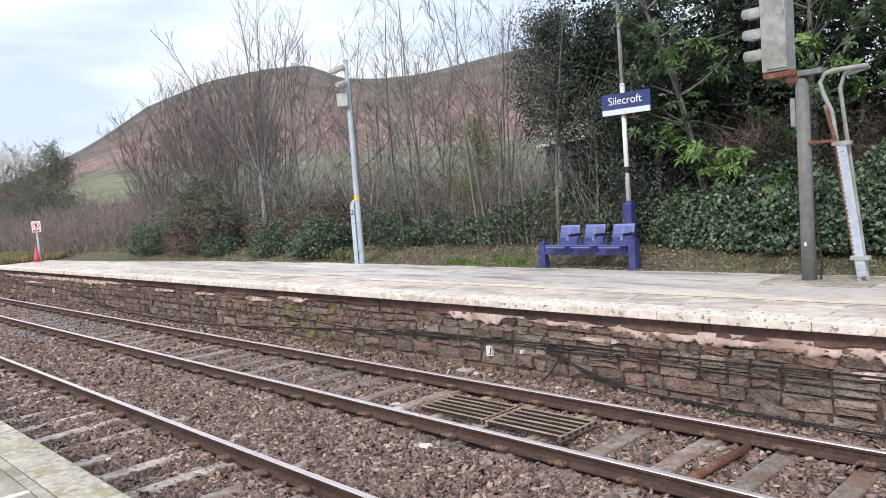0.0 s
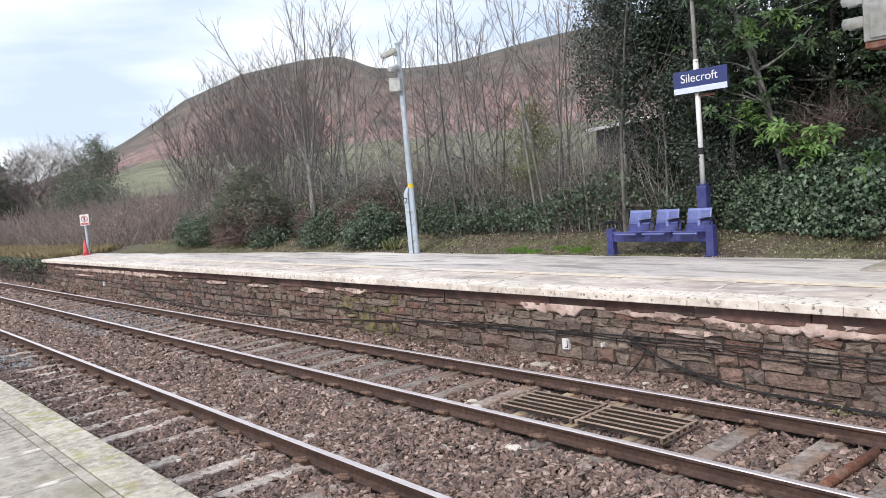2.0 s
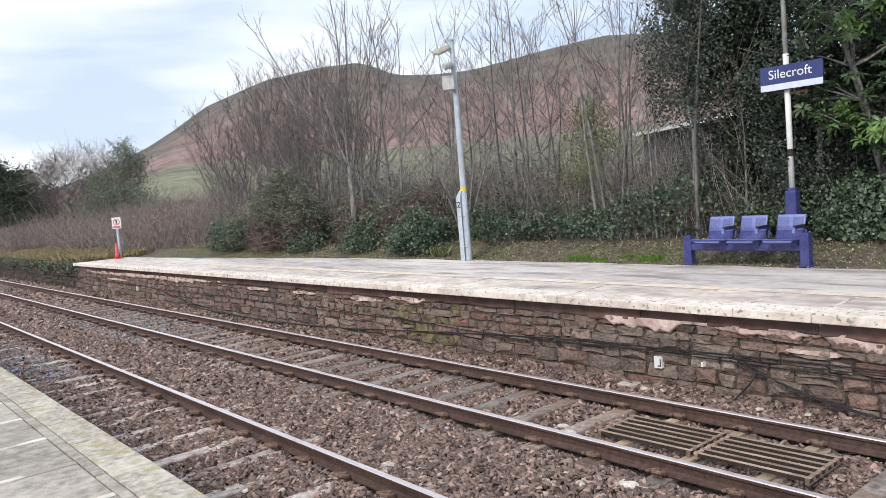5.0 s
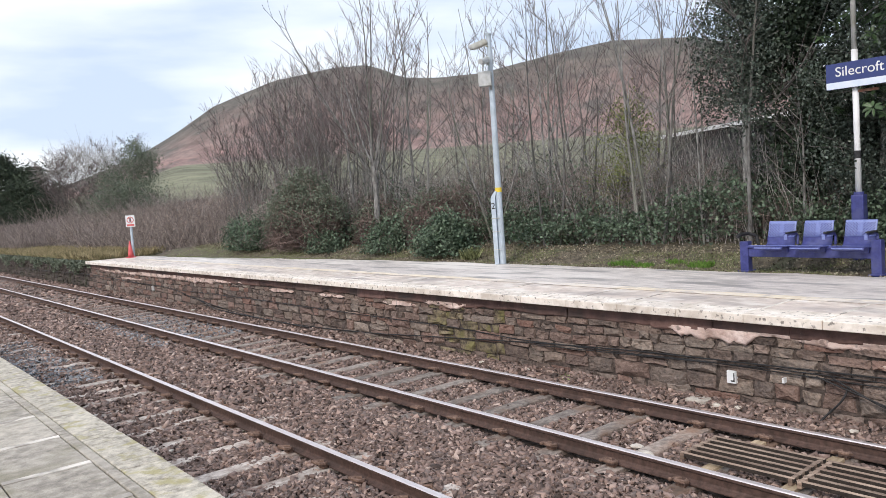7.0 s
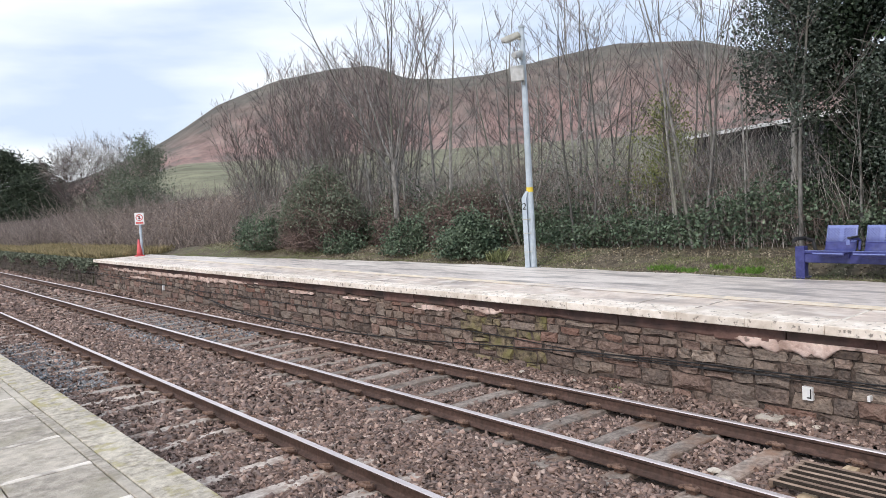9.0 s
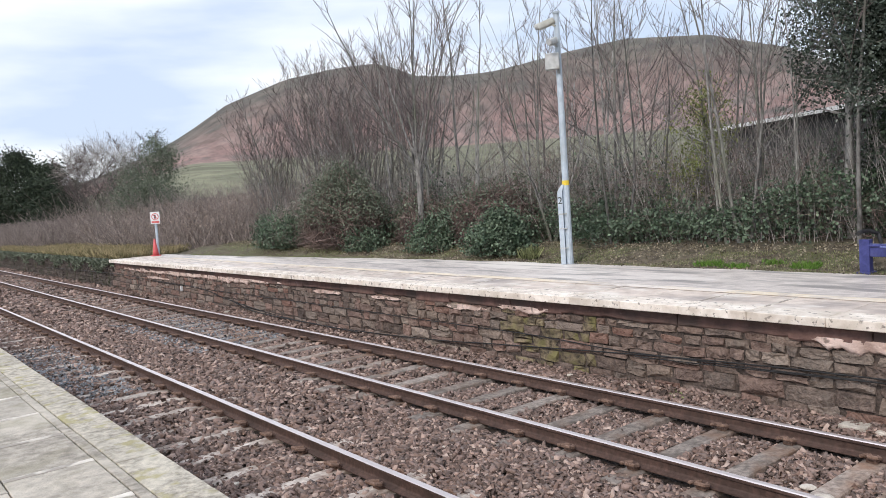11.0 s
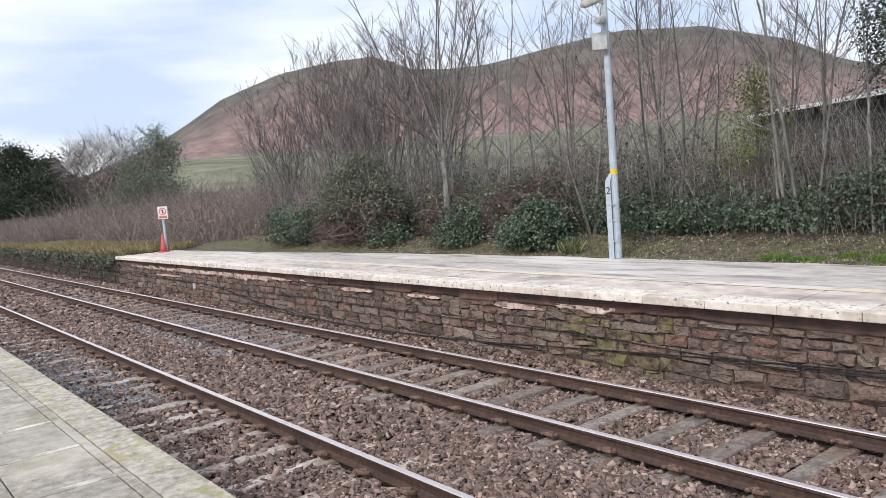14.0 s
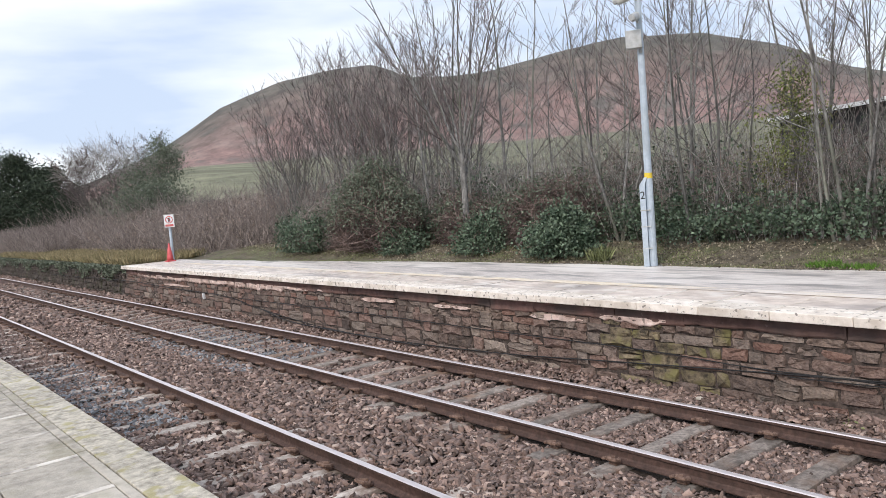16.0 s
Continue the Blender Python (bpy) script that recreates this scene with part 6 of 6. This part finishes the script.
m_ = 4000
wy = PLAT_END + 30 * NR.random(m_) ** 1.3
hang = np.stack([WALL_X - 0.03 - 0.12 * NR.random(m_), wy, 1.22 - 0.55 * NR.random(m_) ** 2 * (0.6 + 0.4 * np.sin(wy * 1.7))], -1)
tagged(leaves("hanging_ivy", hang, 0.1, 0.04, NR, BRAMBLE), "ivy and grass hanging over the old stone wall", "ivy", kind="stuff")


def building(x0, y0, x1, y1, eave, depth, label):
    """A low building with a shallow pitched roof whose eaves run from one point to the other."""
    a, b = Vector((x0, y0, 0)), Vector((x1, y1, 0))
    along = (b - a).normalized()
    back = Vector((-along.y, along.x, 0))
    if back.x < 0:
        back = -back
    L = (b - a).length
    zg = float(shelf((x0 + x1) / 2, (y0 + y1) / 2)) - 0.1
    h = empty("outbuilding", x0, y0, zg, label, "building")
    m = Matrix((Vector((along.x, back.x, 0, 0)), Vector((along.y, back.y, 0, 0)), Vector((0, 0, 1, 0)), Vector((0, 0, 0, 1))))
    h.matrix_basis = Matrix.Translation((x0, y0, zg)) @ m
    e = eave - zg
    part("wall", boxed((0.2, 0.3, 0), (L - 0.2, depth - 0.3, e - 0.05)), HOUSE_WALL, h)
    part("fascia", boxed((0, -0.02, e - 0.09), (L, 0.02, e + 0.03)), WHITE, h, "white eaves board")
    bm = bmesh.new()
    vs = [bm.verts.new(v) for v in ((0, 0, e), (L, 0, e), (L, depth / 2, e + depth * 0.05), (0, depth / 2, e + depth * 0.05), (0, depth, e), (L, depth, e),
                                    (0, 0, e - 0.04), (L, 0, e - 0.04), (0, depth, e - 0.04), (L, depth, e - 0.04))]
    for q in ((0, 1, 2, 3), (3, 2, 5, 4), (0, 6, 7, 1), (4, 5, 9, 8), (6, 8, 9, 7), (0, 3, 4, 8, 6), (1, 7, 9, 5, 2)):
        bm.faces.new([vs[i] for i in q])
    part("roof", bm, ROOF, h, "pale lichened roof")
    return h


building(18.9, 9.8, 24.5, 19.7, 4.5, 6.5, "low dark building with a pale roof behind the trees")
cottage = empty("cottage", 45, 118, float(shelf(45, 118)) - 0.3, "small white cottage seen through the hedge", "building")
part("wall", boxed((-2.2, -2.6, 0), (2.2, 2.6, 2.4)), WHITE, cottage)
bm = bmesh.new()
vs = [bm.verts.new(v) for v in ((-2.4, -2.8, 2.35), (2.4, -2.8, 2.35), (2.4, 2.8, 2.35), (-2.4, 2.8, 2.35), (0, -2.8, 3.5), (0, 2.8, 3.5))]
for q in ((0, 1, 4), (3, 2, 5), (0, 4, 5, 3), (1, 2, 5, 4), (0, 1, 2, 3)):
    bm.faces.new([vs[i] for i in q])
part("roof", bm, HOUSE_WALL, cottage, "dark slate roof")

# ---- stones, coping (last of the structure) ----


def build_wall_pieces():
    rng = random.Random(4)
    shapes = []
    for k in range(12):
        v, f = stone_block(rng)
        me = bpy.data.meshes.new("stone")
        me.from_pydata(v, [], f)
        bm = bmesh.new()
        bm.from_mesh(me)
        bmesh.ops.recalc_face_normals(bm, faces=bm.faces[:])
        bm.to_mesh(me)
        bm.free()
        me.materials.append(STONE)
        mossy = me.copy()
        mossy.materials.clear()
        mossy.materials.append(MOSS_STONE)
        shapes.append((me, v, f, mossy))
    layout = wall_layout(PLAT_LO, PLAT_END, rng)
    near = sorted(layout, key=lambda s: abs(s[0] - 9.5))[:300]
    near_set = set(near)
    for y, z, length, h in near:
        s = link("stone", rng.choice(shapes)[3 if 12.0 < y < 13.8 and rng.random() < 0.55 else 0], [], platform_far)
        d = rng.uniform(0.06, 0.09)
        s.location = (WALL_X - 0.02 - rng.uniform(0, 0.03), y, z)
        s.scale = (d, length, h)
        s.rotation_euler = (rng.gauss(0, 0.05 if length < 0.35 else 0.02), rng.gauss(0, 0.03), rng.gauss(0, 0.03))
    verts, tris, quads, base = [], [], [], 0
    bmv, bmf = [], []
    for s in layout:
        if s in near_set:
            continue
        y, z, length, h = s
        _, v, f, _ = rng.choice(shapes)
        d, ox = rng.uniform(0.05, 0.075), WALL_X - 0.01 - rng.uniform(0, 0.025)
        bmv += [(ox + a * d, y + b * length, z + c * h) for a, b, c in v]
        bmf += [tuple(base + i for i in q) for q in f]
        base += len(v)
    me = bpy.data.meshes.new("stonework")
    me.from_pydata(bmv, [], bmf)
    tagged(link("stonework", me, STONE_FAR, platform_far), kind="stuff")
    bmv, bmf, base = [], [], 0
    for y, z, length, h in wall_layout(PLAT_END, 66, rng):
        _, v, f, _ = rng.choice(shapes)
        bmv += [(WALL_X + 0.01 + a * 0.08, y + b * length, z + c * h) for a, b, c in v]
        bmf += [tuple(base + i for i in q) for q in f]
        base += len(v)
    me = bpy.data.meshes.new("stonework")
    me.from_pydata(bmv, [], bmf)
    tagged(link("stonework", me, OLD_STONE, old), kind="stuff")
    # the red course under the edge and the edge slabs
    y = PLAT_LO
    while y < PLAT_END - 0.2:
        length = rng.uniform(0.9, 2.1)
        e = min(y + length, PLAT_END)
        bm, rows, x0, low = bmesh.new(), [], WALL_X - 0.06 + rng.uniform(-0.02, 0.015), 0.985 + rng.uniform(-0.03, 0.02)
        n_cut = max(4, int((e - y) / 0.09))
        for k in range(n_cut + 1):
            yy = y + 0.005 + (e - y - 0.01) * k / n_cut
            zz = low + 0.035 * noise.noise((0.3, yy * 2.1, 0.0)) + 0.02 * noise.noise((4.0, yy * 7.0, 0.0))
            xx = x0 + 0.012 * noise.noise((8.0, yy * 3.0, 0.0))
            rows.append([bm.verts.new(v) for v in ((xx + 0.015, yy, zz), (xx, yy, zz + 0.02), (xx, yy, PLAT_Z - 0.101), (WALL_X + 0.2, yy, PLAT_Z - 0.101), (WALL_X + 0.2, yy, zz))])
        for a, c in zip(rows, rows[1:]):
            for k in range(5):
                bm.faces.new((a[k], a[(k + 1) % 5], c[(k + 1) % 5], c[k]))
        bm.faces.new(rows[0])
        bm.faces.new(rows[-1])
        part("course_stone", bm, RED_COURSE, platform_far)
        y = e
    y = PLAT_LO
    while y < PLAT_END - 0.2:
        e = min(y + 0.91, PLAT_END)
        dz = rng.uniform(-0.004, 0.004)
        part("paving_slab", boxed((EDGE_X + 0.445, y + 0.004, PLAT_Z - 0.2), (9.722, e - 0.004, PLAT_Z + rng.uniform(-0.002, 0.002)), 0.005), PLATFORM, platform_far)
        if rng.random() < 0.75:
            part("joint_fillet", boxed((EDGE_X + 0.45, e - 0.018, PLAT_Z - 0.05), (9.45, e + 0.016, PLAT_Z + 0.004)), SMEAR, platform_far, "pale mortar joint")
        part("edge_slab", boxed((EDGE_X + rng.uniform(-0.008, 0.008), y + 0.003, PLAT_Z - 0.1), (EDGE_X + 0.44, e - 0.003, PLAT_Z + 0.006 + dz), 0.009), COPING, platform_far)
        y = e


build_wall_pieces()


def build_near_slabs():
    rng = random.Random(6)
    rows = ((NEAR_EDGE_X - 0.27, NEAR_EDGE_X, 0.91, NEAR_EDGE, "edge_slab", 0.0), (NEAR_EDGE_X - 0.345, NEAR_EDGE_X - 0.278, 1.82, NEAR_SLAB, "groove_strip", 0.0),
            (NEAR_EDGE_X - 0.87, NEAR_EDGE_X - 0.353, 0.83, NEAR_SLAB, "slab", 0.06), (NEAR_EDGE_X - 1.75, NEAR_EDGE_X - 0.878, 0.92, NEAR_SLAB, "slab", 0.008), (-3.0, NEAR_EDGE_X - 1.758, 0.92, NEAR_SLAB, "slab", 0.008))
    for x0, x1, pitch, mat, name, gap in rows:
        y = -7.9 + rng.uniform(0, 0.5)
        while y < 60:
            p = pitch if y < 25 else pitch * 3
            if p == pitch or name != "slab":
                part(name, boxed((x0, y, NEAR_Z - 0.1), (x1, y + p - 0.006 - gap, NEAR_Z + rng.uniform(-0.003, 0.003)), 0.006), mat, platform_near)
            else:
                part(name, boxed((x0, y, NEAR_Z - 0.1), (x1, y + p - 0.006, NEAR_Z)), mat, platform_near)
            if gap and y < 25:
                part("joint_fillet", boxed((x0, y + p - gap - 0.004, NEAR_Z - 0.06), (x1, y + p - 0.002, NEAR_Z + 0.001)), SMEAR, platform_near, "pale smeared mortar joint")
            y += p


build_near_slabs()
